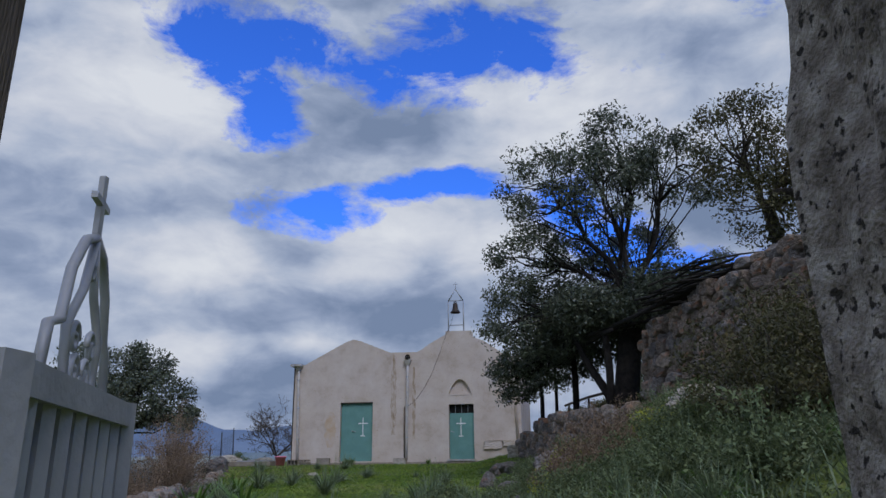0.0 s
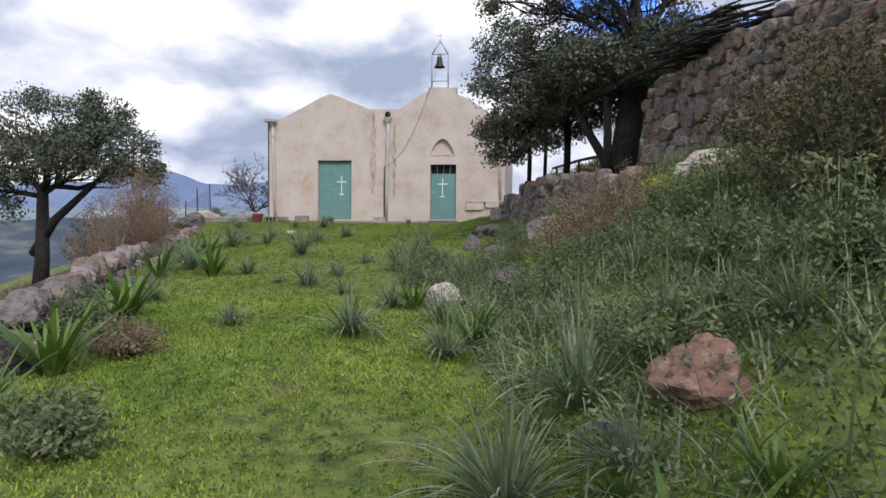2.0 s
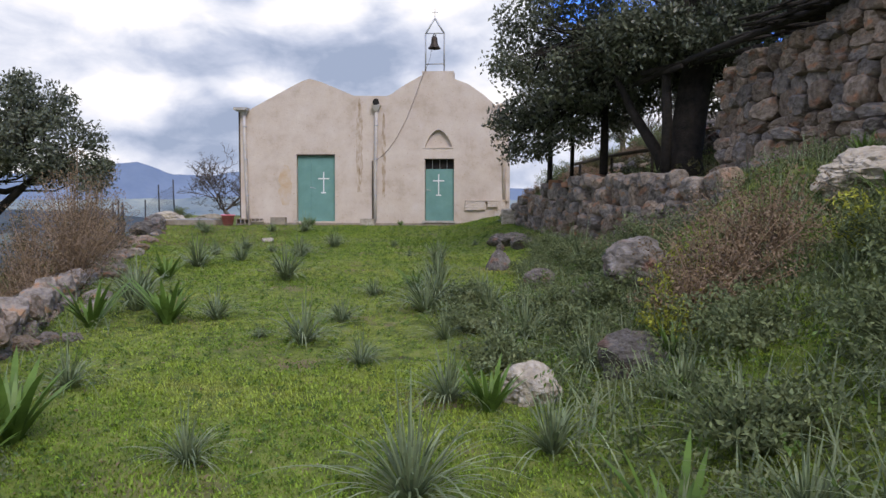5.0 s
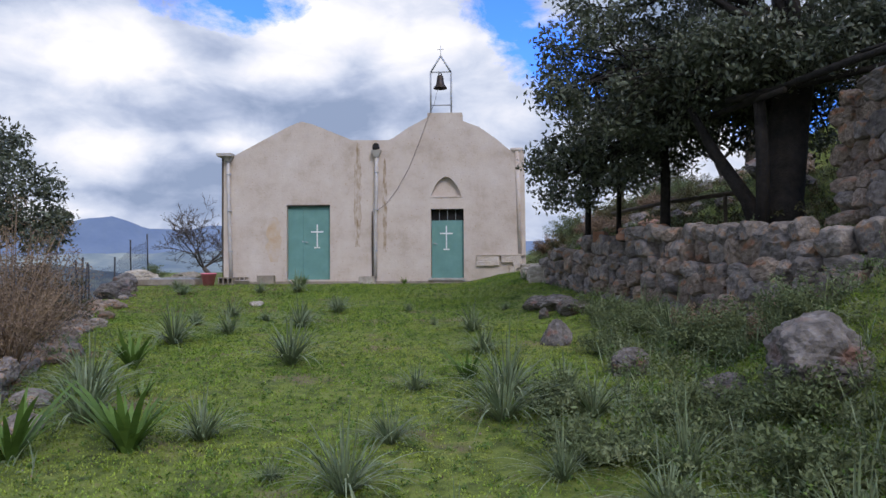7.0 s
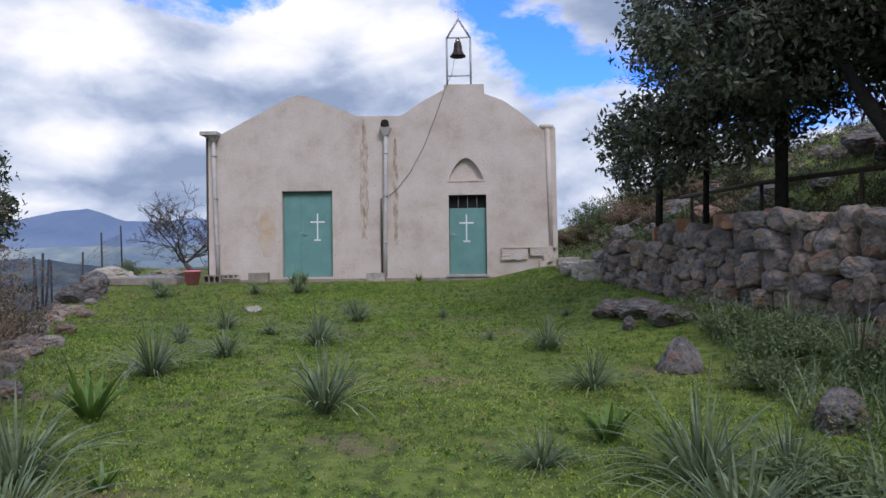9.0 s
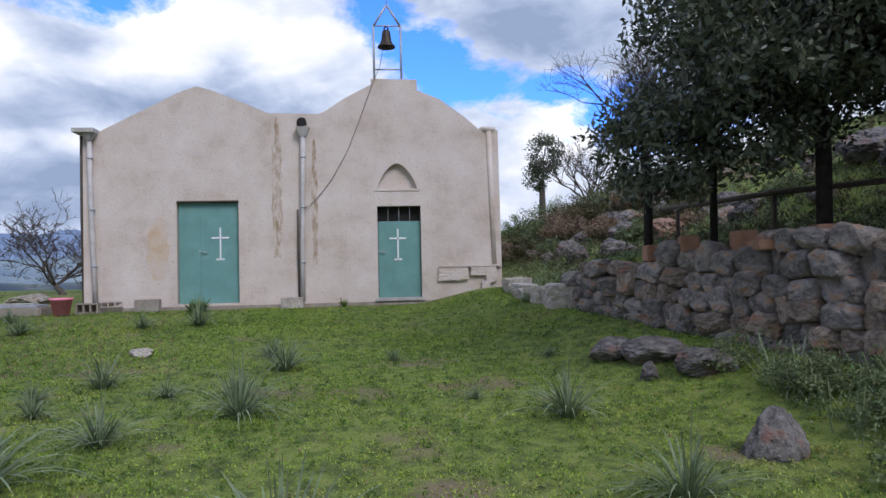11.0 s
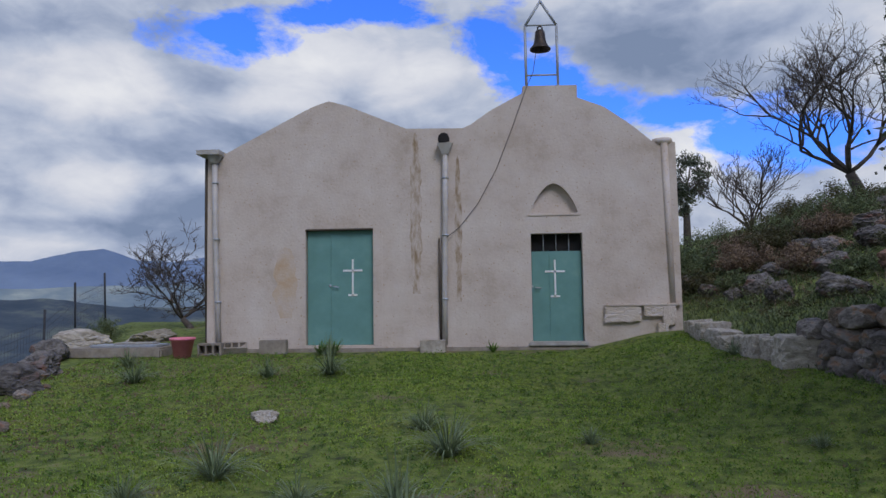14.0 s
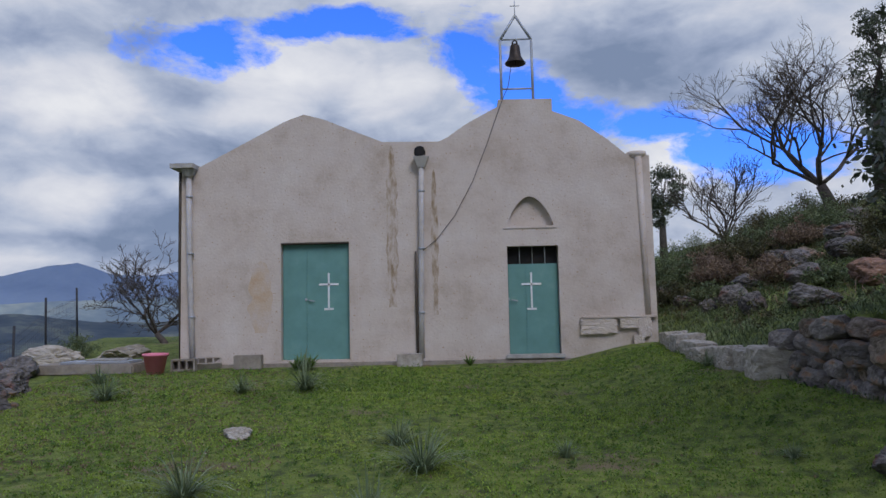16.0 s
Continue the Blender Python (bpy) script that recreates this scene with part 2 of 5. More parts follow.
M_SLAB = material("weathered concrete", [(0.3, (0.28, 0.26, 0.23)), (0.7, (0.46, 0.44, 0.40))], 6, 10, 0.95, 0.4, 40)
M_WOOD = material("grey weathered wood", [(0.3, (0.05, 0.04, 0.03)), (0.7, (0.13, 0.105, 0.08))], 7, 8, 0.9, 0.5, 50, stretch=(6, 6, 0.6))
M_ROOF = material("grey roof screed", [(0.3, (0.30, 0.28, 0.25)), (0.7, (0.44, 0.42, 0.38))], 5, 8, 0.95, 0.3, 40)
M_NET = material("dark wire", [(0.3, (0.025, 0.026, 0.028)), (0.7, (0.06, 0.06, 0.065))], 8, 4, 0.7, 0)
# distance haze is painted into these three colours as blue and pale tones
M_HILL1 = material("haze-tinted scrub hills", [(0.35, (0.035, 0.055, 0.075)), (0.5, (0.06, 0.08, 0.095)), (0.60, (0.12, 0.14, 0.12)), (0.72, (0.26, 0.25, 0.19))], 0.012, 12, 1.0, 0)
M_HILL2 = material("haze-paled far fields", [(0.35, (0.13, 0.18, 0.22)), (0.52, (0.20, 0.25, 0.26)), (0.70, (0.36, 0.39, 0.33))], 0.004, 12, 1.0, 0)
M_HILL3 = material("haze-blued mountains", [(0.35, (0.12, 0.17, 0.26)), (0.65, (0.18, 0.24, 0.33))], 0.002, 10, 1.0, 0)


# ---- mesh tools ----
def mesh_of(name, verts, faces, mat, smooth=False):
    me = bpy.data.meshes.new(name)
    me.from_pydata([tuple(v) for v in verts], [], [tuple(f) for f in faces])
    me.materials.append(mat)
    if smooth:
        me.polygons.foreach_set("use_smooth", [True] * len(me.polygons))
    me.update()
    return me


def quads_mesh(name, v, mat):
    """v: (n, 4, 3) corners of loose quads."""
    n = len(v)
    me = bpy.data.meshes.new(name)
    me.vertices.add(4 * n)
    me.vertices.foreach_set("co", np.asarray(v, np.float32).ravel())
    me.loops.add(4 * n)
    me.loops.foreach_set("vertex_index", np.arange(4 * n, dtype=np.int32))
    me.polygons.add(n)
    me.polygons.foreach_set("loop_start", np.arange(0, 4 * n, 4, dtype=np.int32))
    me.update(calc_edges=True)
    me.materials.append(mat)
    return me


def part(name, data, parent, label="", m=None):
    ob = new(name, data)
    ob.parent = parent
    if m is not None:
        ob.matrix_local = m
    return tagged(ob, label)


def thing(name, label, category, group="", kind="", m=None, data=None):
    ob = new(name, data)
    if m is not None:
        ob.matrix_world = m
    return tagged(ob, label, category, group, kind)


def bm_mesh(name, bm, mat, smooth=False):
    me = bpy.data.meshes.new(name)
    bm.to_mesh(me)
    bm.free()
    me.materials.append(mat)
    if smooth:
        me.polygons.foreach_set("use_smooth", [True] * len(me.polygons))
    return me


def box(name, size, mat, centre=(0, 0, 0), bevel=0.008, m=None):
    bm = bmesh.new()
    bmesh.ops.create_cube(bm, size=1.0, matrix=Matrix.Translation(centre) @ Matrix.Diagonal((*size, 1)))
    if bevel:
        bmesh.ops.bevel(bm, geom=bm.edges[:], offset=bevel, segments=2, affect="EDGES")
    if m is not None:
        bmesh.ops.transform(bm, matrix=m, verts=bm.verts[:])
    return bm_mesh(name, bm, mat)


def tube_arrays(points, radii, sides=7):
    pts = [Vector(p) for p in points]
    vs, fs = [], []
    for i, p in enumerate(pts):
        d = (pts[min(i + 1, len(pts) - 1)] - pts[max(i - 1, 0)]).normalized()
        a = d.orthogonal().normalized() if i == 0 else (a - d * a.dot(d)).normalized()
        b = d.cross(a)
        for k in range(sides):
            an = 2 * math.pi * k / sides
            vs.append(p + (a * math.cos(an) + b * math.sin(an)) * radii[i])
    for i in range(len(pts) - 1):
        for k in range(sides):
            k2 = (k + 1) % sides
            fs.append((i * sides + k, i * sides + k2, (i + 1) * sides + k2, (i + 1) * sides + k))
    fs.append(tuple(range(sides))[::-1])
    fs.append(tuple((len(pts) - 1) * sides + k for k in range(sides)))
    return vs, fs


def tubes(name, runs, mat, sides=7):
    vs, fs = [], []
    for pts, rad in runs:
        if isinstance(rad, (int, float)):
            rad = [rad] * len(pts)
        v, f = tube_arrays(pts, rad, sides)
        o = len(vs)
        vs += v
        fs += [tuple(i + o for i in q) for q in f]
    return mesh_of(name, vs, fs, mat, True)


def lathe(name, profile, mat, sides=28):
    vs, fs = [], []
    for r, z in profile:
        for k in range(sides):
            vs.append((r * math.cos(2 * math.pi * k / sides), r * math.sin(2 * math.pi * k / sides), z))
    for i in range(len(profile) - 1):
        for k in range(sides):
            k2 = (k + 1) % sides
            fs.append((i * sides + k, i * sides + k2, (i + 1) * sides + k2, (i + 1) * sides + k))
    return mesh_of(name, vs, fs, mat, True)


# ---- ground ----
def lerp(y, ys, vs):
    return np.interp(y, ys, vs)


def smooth01(v):
    v = np.clip(v, 0, 1)
    return v * v * (3 - 2 * v)


BASE_Y = [-45, -26, -22, -18, -15, -11, -9, -6.4, -4.5, -1.5, 0, 8, 40]
BASE_Z = [-2.2, -1.48, -1.24, -1.06, -0.93, -0.68, -0.57, -0.47, -0.40, -0.17, -0.08, 0.15, 0.6]
LEFT_Y = [-45, -25, -21, -18.5, -13.6, -9.1, -6.7, -3.4, 1, 8, 20]
LEFT_X = [6.0, 4.2, 3.2, 2.3, 0.2, -1.7, -2.8, -4.2, -6.0, -8.5, -12]
WALL_Y = [-13, -11.3, -10, -7.2, -4.3, -3.3, 0, 8]
WALL_X = [7.9, 7.25, 6.9, 6.2, 5.40, 5.22, 5.25, 5.3]


def ground_z(x, y):
    x, y = np.asarray(x, float), np.asarray(y, float)
    base = lerp(y, BASE_Y, BASE_Z)
    xl, xw = lerp(y, LEFT_Y, LEFT_X), lerp(y, WALL_Y, WALL_X) + 0.42
    # the drop on the valley side
    d = np.maximum(xl - 0.25 - x, 0)
    fall = 0.75 * smooth01(d / 0.5) + 0.20 * d + 0.10 * np.maximum(d - 6, 0)
    fall = np.where(fall > 110, 110 + 0 * fall, fall)
    # the terraced hillside
    z0 = lerp(y, [-13, -7, -4.4, -4.2, -3.3, 0, 4, 15], [0.62, 0.80, 0.68, 0.26, 0.24, 0.28, 0.45, 0.7])
    s = lerp(y, [-12, -7, -4, -2, 1, 4, 15], [0.06, 0.12, 0.26, 0.30, 0.38, 0.41, 0.36])
    e = np.maximum(x - xw, 0)
    # turf climbs to the foot of the wall
    climb = lerp(y, [-12.6, -11, -9.9, -7, -4.5, -3, 0, 3], [0, 0.18, 0.30, 0.32, 0.42, 0.33, 0.30, 0.30])
    lawn_z = base + climb * smooth01((x - (xw - 2.3)) / 1.8)
    up = z0 + s * np.minimum(e, 9) + 0.25 * np.maximum(e - 9, 0) + 0.45 * np.maximum(x - 8.4, 0) * smooth01((y + 11) / 1.0) * smooth01((-1 - y) / 3)
    xb = 8.75 + (-10.8 - y) * 0.31
    high = 2.45 + 0.28 * np.maximum(x - xb, 0)
    inb = smooth01((x - xb - 0.2) / 0.25) * smooth01((-10.9 - y) / 0.3)
    terrace = np.where(x > xw, up * (1 - inb) + high * inb, lawn_z)
    # the open bank nearer the gate
    xs = lerp(y, [-45, -26, -23.5, -21, -17, -13], [8.6, 8.0, 7.5, 6.2, 5.95, 6.2])
    sl = lerp(y, [-26, -21, -17, -14.5, -13.2, -11], [0.5, 0.42, 0.43, 0.52, 0.75, 0.9])
    f = np.maximum(x - xs, 0)
    bank = base + np.minimum(sl * f, np.maximum(0.55 - base, 0) + 0.1 * f)
    bank = bank * (1 - inb) + np.maximum(bank, high) * inb
    w = smooth01((y + 13.2) / 1.6)
    right = bank * (1 - w) + terrace * w
    far = np.maximum(np.hypot(x, y) - 45, 0)
    z = np.where(x > xl, right, base) - fall - np.where(x > 6, 0, 0.16) * np.maximum(y - 10, 0) * (y > 10)
    z = np.maximum(z, -110 + 8 * np.sin(x * 0.004) * np.cos(y * 0.005))
    z = np.where(x > 40, np.minimum(z, 12), z)
    return np.where(far > 400, np.minimum(z, 6 - 0.02 * far), z)


def gz(x, y):
    return float(ground_z(x, y))


def axis(lo, hi, step, far_lo, far_hi, grow=1.22):
    inner = list(np.arange(lo, hi + 1e-6, step))
    out, st = [inner[-1]], step
    while out[-1] < far_hi:
        st *= grow
        out.append(out[-1] + st)
    neg, st = [inner[0]], step
    while neg[-1] > far_lo:
        st *= grow
        neg.append(neg[-1] - st)
    return np.array(neg[:0:-1] + inner + out[1:])


gx, gy = axis(-9, 14, 0.11, -4300, 4300), axis(-29, 6, 0.11, -4300, 4300)
GX, GY = np.meshgrid(gx, gy)
GZ = ground_z(GX, GY)
rough = np.array([noise.fractal(Vector((x * 0.9, y * 0.9, 0)), 0.8, 2.0, 4) if abs(x) < 60 and abs(y) < 60 else 0 for x, y in zip(GX.ravel(), GY.ravel())]).reshape(GX.shape)
bankish = np.clip((GX - 5.5) / 2, 0.25, 1.6) * np.where(GX > lerp(GY, LEFT_Y, LEFT_X), 1, 2)
GZ = GZ + rough * 0.045 * bankish
nx, ny = len(gx), len(gy)
idx = np.arange(nx * ny).reshape(ny, nx)
me = bpy.data.meshes.new("ground")
fq = np.stack([idx[:-1, :-1], idx[:-1, 1:], idx[1:, 1:], idx[1:, :-1]], -1).reshape(-1, 4)
me.vertices.add(nx * ny)
me.vertices.foreach_set("co", np.stack([GX, GY, GZ], -1).astype(np.float32).ravel())
me.loops.add(4 * len(fq))
me.loops.foreach_set("vertex_index", fq.astype(np.int32).ravel())
me.polygons.add(len(fq))
me.polygons.foreach_set("loop_start", np.arange(0, 4 * len(fq), 4, dtype=np.int32))
me.polygons.foreach_set("use_smooth", np.ones(len(fq), bool))
me.update(calc_edges=True)
me.materials.append(M_GROUND)
# beyond 70 m the ground takes the hill colour with its painted haze
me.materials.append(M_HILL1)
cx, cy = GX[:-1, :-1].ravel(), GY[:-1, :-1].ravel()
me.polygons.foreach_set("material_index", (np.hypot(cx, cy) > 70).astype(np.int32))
tagged(new("ground", me), "short green meadow sloping up to a chapel, with bare earth patches", "ground", kind="structure")


def ridge(name, dist, heights, low_z, mat, label, span=(-75, 75), depth=600, seed=0.0):
    """A chain of hills round the horizon; heights: (bearing in degrees, metres above the eye)."""
    bs = np.arange(span[0], span[1], 0.5)
    hs = np.interp(bs, [h[0] for h in heights], [h[1] for h in heights])
    vs, fs, rows = [], [], 7
    for i, (b, h) in enumerate(zip(bs, hs)):
        for j in range(rows):
            f = j / (rows - 1)
            r = dist + depth * (f - 1)
            wob = noise.fractal(Vector((b * 0.12, f * 2.0, seed)), 1.0, 2.0, 5) * (h - low_z) * 0.10
            vs.append((r * math.sin(radians(b)), r * math.cos(radians(b)), low_z + (h - low_z) * f ** 1.3 + wob * (0.4 + 0.6 * f)))
    for i in range(len(bs) - 1):
        for j in range(rows - 1):
            a = i * rows + j
            fs.append((a, a + 1, a + rows + 1, a + rows))
    tagged(new(name, mesh_of(name, vs, fs, mat, True)), label, "hills", kind="structure")


# no air between the ridges: their haze is in the base colours
ridge("backdrop", 4200, [(-75, 120), (-45, 190), (-36, 200), (-33, 210), (-30, 285), (-28.5, 290), (-26, 215), (-23, 215), (-21, 232), (-18, 200), (-8, 170), (20, 120), (75, 100)], -120, M_HILL3, "mountains beyond the valley, distance haze painted in as blue", depth=900, seed=1.0)
ridge("backdrop", 2900, [(-75, 30), (-34, 46), (-28, 70), (-24, 60), (-18, 66), (0, 60), (75, 40)], -120, M_HILL2, "fields on the far valley side, paled by painted haze", depth=900, seed=5.0)
ridge("backdrop", 1300, [(-75, -20), (-40, 2), (-31, 8), (-27, -8), (-22, -12), (-17, -6), (0, -10), (75, -10)], -110, M_HILL1, "dark scrub-covered hill in the valley, tinted with painted haze", depth=700, seed=9.0)


# ---- the chapel ----
def arch_top(x):
    """Height of the facade's upper edge."""
    xs = [-2.95, -2.62, -1.10, -0.78, -0.45, 0.60, 1.60, 1.74, 2.09, 2.66, 2.661, 3.60, 3.601, 4.06, 4.53, 4.86, 5.25]
    zs = [3.34, 3.44, 4.22, 4.33, 4.24, 3.80, 3.78, 3.84, 4.08, 4.38, 4.50, 4.49, 4.27, 4.09, 3.75, 3.46, 3.44]
    return float(np.interp(x, xs, zs))


def niche_top(x):
    u = abs(x - 3.155) / 0.40
    return 2.27 + 0.50 * max(0.0, 1 - u ** 1.75) ** 0.8


def facade_mesh():
    t, holes = 0.45, [(-1.19, 0.0, 0.02, 2.055), (2.745, 3.625, 0.05, 1.905)]
    xs = sorted(set([round(v, 3) for v in np.arange(-2.95, 5.251, 0.1)] + [-1.19, 0.0, 2.745, 3.625, 2.66, 2.661, 3.60, 3.601, 0.6, 1.6, -2.62, -0.78, 5.25] + [round(2.755 + 0.05 * i, 3) for i in range(17)]))
    vs, fs = [], []

    def quad(*p):
        o = len(vs)
        vs.extend(p)
        fs.append((o, o + 1, o + 2, o + 3))

    def gaps(xa, xb):
        mid, g = (xa + xb) / 2, []
        for h in holes:
            if h[0] <= mid <= h[1]:
                g.append((h[2], h[2], h[3], h[3]))
        if 2.755 <= mid <= 3.555:
            g.append((2.255, 2.255, niche_top(xa), niche_top(xb)))
        return sorted(g)

    def lean(x, y, z):
        return (x + (0.0 if x < 5 else 0.03 * (1 - z / 3.4)), y, z)

    for a, b in zip(xs, xs[1:]):
        lo_a = lo_b = -0.7
        for g in gaps(a, b) + [None]:
            ta, tb = (g[0], g[1]) if g else (arch_top(a), arch_top(b))
            quad(lean(a, 0, lo_a), lean(b, 0, lo_b), lean(b, 0, tb), lean(a, 0, ta))
            quad(lean(b, t, lo_b), lean(a, t, lo_a), lean(a, t, ta), lean(b, t, tb))
            if g:
                quad(lean(a, 0, ta), lean(b, 0, tb), lean(b, t, tb), lean(a, t, ta))
                quad(lean(a, t, g[2]), lean(b, t, g[3]), lean(b, 0, g[3]), lean(a, 0, g[2]))
                lo_a, lo_b = g[2], g[3]
            else:
                quad(lean(a, 0, ta), lean(b, 0, tb), lean(b, t, tb), lean(a, t, ta))
    for x0, x1, z0, z1 in holes:
        quad((x0, 0, z0), (x0, t, z0), (x0, t, z1), (x0, 0, z1))
        quad((x1, t, z0), (x1, 0, z0), (x1, 0, z1), (x1, t, z1))
    for x in (-2.95, 5.25):
        z = arch_top(x)
        q = [(x, 0, -0.7), (x, t, -0.7), (x, t, z), (x, 0, z)]
        quad(*[lean(*p) for p in (q if x < 0 else q[::-1])])
    return mesh_of("facade", vs, fs, M_PLASTER)


chapel = thing("chapel", "small twin-nave chapel with cracked cream render and teal doors", "chapel")
part("facade", facade_mesh(), chapel)
part("niche_back", box("niche_back", (0.9, 0.06, 0.62), M_PLASTER, (3.155, 0.16, 2.52), 0), chapel)
part("niche_sill", box("niche_sill", (0.94, 0.04, 0.05), M_PLASTER, (3.155, 0.005, 2.225), 0.012), chapel)
DEEP = 6.2
for nm, x, h in (("side_wall", -2.93, 3.3), ("side_wall", 5.23, 3.35), ("side_wall", 1.15, 3.3)):
    part(nm, box(nm, (0.38, DEEP - 0.46, h + 0.7), M_PLASTER, (x + (0.19 if x < 0 else -0.19), 0.455 + (DEEP - 0.46) / 2, (h - 0.7) / 2), 0.02), chapel)
part("back_wall", box("back_wall", (8.18, 0.4, 4.0), M_PLASTER, (1.15, DEEP + 0.2, 1.3), 0.02), chapel)


def vault(name, x0, x1, drop):
    xs = np.linspace(x0, x1, 25)
    vs, fs = [], []
    for y in (0.452, DEEP + 0.4):
        for x in xs:
            vs.append((x, y, min(arch_top(x), 4.3) - drop))
        for x in xs:
            vs.append((x, y, min(arch_top(x), 4.3) - drop - 0.15))
    n = len(xs)
    for i in range(n - 1):
        fs += [(i, i + 1, 2 * n + i + 1, 2 * n + i), (n + i + 1, n + i, 3 * n + i, 3 * n + i + 1), (i + 1, i, n + i, n + i + 1), (2 * n + i, 2 * n + i + 1, 3 * n + i + 1, 3 * n + i)]
    return mesh_of(name, vs, fs, M_ROOF)


part("roof", vault("roof", -2.94, 1.1, 0.12), chapel, "grey gabled roof screed")
part("roof", vault("roof", 1.1, 5.24, 0.12), chapel, "grey barrel-vaulted roof screed")


def wall_patch(name, x0, x1, z0, z1, mat, ragged, seed):
    """A thin stained skin on the render with an uneven edge."""
    vs, fs, n = [], [], 26
    for i in range(n + 1):
        z = z0 + (z1 - z0) * i / n
        w0, w1 = (noise.noise(Vector((z * 5, seed, 0))) * ragged, noise.noise(Vector((z * 5, seed + 7, 0))) * ragged)
        taper = math.sin(math.pi * min(1, max(0.08, i / n))) ** 0.35
        c = (x0 + x1) / 2
        vs += [(c + (x0 - c + w0) * taper, -0.004, z), (c + (x1 - c + w1) * taper, -0.004, z)]
    for i in range(n):
        fs.append((2 * i, 2 * i + 1, 2 * i + 3, 2 * i + 2))
    return mesh_of(name, vs, fs, mat)


part("stain", wall_patch("stain", 0.66, 0.86, 0.9, 3.74, M_STAIN, 0.06, 1), chapel, "brown lichen run-off streak")
part("stain", wall_patch("stain", -1.75, -1.35, 0.5, 1.75, M_ORANGE, 0.12, 9), chapel, "ochre damp patch")
part("stain", wall_patch("stain", 1.44, 1.56, 0.75, 3.3, M_STAIN, 0.04, 4), chapel, "brown lichen run-off streak")


def door(name, x0, x1, z0, z1, leaf_top, label, cross_x, cross_z):
    d = part(name, None, chapel, label)
    y = 0.13
    part("leaf", box("leaf", (x1 - x0 - 0.02, 0.05, leaf_top - z0), M_DOOR, ((x0 + x1) / 2, y, (z0 + leaf_top) / 2), 0.006), d)
    part("seam", box("seam", (0.012, 0.012, leaf_top - z0 - 0.06), M_DOOR, (x0 + 0.36 * (x1 - x0), y - 0.028, (z0 + leaf_top) / 2), 0.003), d)
    bm = bmesh.new()
    for sx, sz, cz in ((0.03, 0.64, cross_z), (0.34, 0.035, cross_z + 0.12), (0.16, 0.035, cross_z - 0.31)):
        bmesh.ops.create_cube(bm, size=1, matrix=Matrix.Translation((cross_x, y - 0.031, cz)) @ Matrix.Diagonal((sx, 0.011, sz, 1)))
    part("cross", bm_mesh("cross", bm, M_WHITE), d, "white painted cross")
    part("handle", tubes("handle", [([(cross_x - 0.34, y - 0.025, cross_z - 0.15), (cross_x - 0.34, y - 0.07, cross_z - 0.15), (cross_x - 0.24, y - 0.075, cross_z - 0.17)], 0.011)], M_IRON, 8), d)
    part("lock", lathe("lock", [(0.0, 0.012), (0.022, 0.012), (0.026, 0.0)], M_IRON, 12), d, "", pose(cross_x - 0.40, y - 0.026, cross_z - 0.14, 90))
    return d


door("door", -1.19, 0.0, 0.02, 2.055, 2.03, "closed teal sheet-metal double door", -0.375, 1.20)
d2 = door("door", 2.745, 3.625, 0.05, 1.905, 1.60, "closed teal door below a barred fanlight", 3.155, 1.13)
# a black panel fills the fanlight in place of the unlit inside
part("fanlight", box("fanlight", (0.88, 0.02, 0.31), M_DARK, (3.185, 0.20, 1.755), 0), d2, "near-black panel painting the shade behind the open fanlight")
for k in range(1, 4):
    part("bar", tubes("bar", [([(2.745 + 0.22 * k, 0.13, 1.59), (2.745 + 0.22 * k, 0.13, 1.91)], 0.009)], M_IRON, 6), d2)
part("door_trim", box("door_trim", (0.14, 0.02, 2.06), M_PLASTER, (-1.265, 0.0, 1.04), 0.006), chapel)
part("door_trim", box("door_trim", (0.16, 0.02, 2.06), M_PLASTER, (0.085, 0.0, 1.04), 0.006), chapel)
part("lintel", box("lintel", (1.2, 0.12, 0.03), M_WOOD, (-0.595, 0.05, 2.04), 0.006), chapel)
part("threshold", box("threshold", (1.0, 0.16, 0.07), M_SLAB, (3.18, -0.05, 0.015), 0.015), chapel)
part("plinth", box("plinth", (6.7, 0.12, 0.5), M_BLOCK, (0.45, -0.04, -0.275), 0.02), chapel, "low brown concrete footing")

# corner buttress strip, ledge and the broken footing by the hillside
part("pilaster", tubes("pilaster", [([(5.06, 0.0, 3.42), (5.09, 0.0, 2.0), (5.12, 0.0, 0.66)], [0.06, 0.055, 0.05])], M_PLASTER, 10), chapel)
part("pilaster_cap", lathe("pilaster_cap", [(0.0, 0.06), (0.17, 0.06), (0.18, 0.0), (0.10, -0.07), (0.0, -0.07)], M_PLASTER, 16), chapel, "", pose(5.05, 0.1, 3.45))
part("ledge", box("ledge", (1.28, 0.12, 0.05), M_PLASTER, (4.62, -0.03, 0.655), 0.015), chapel)


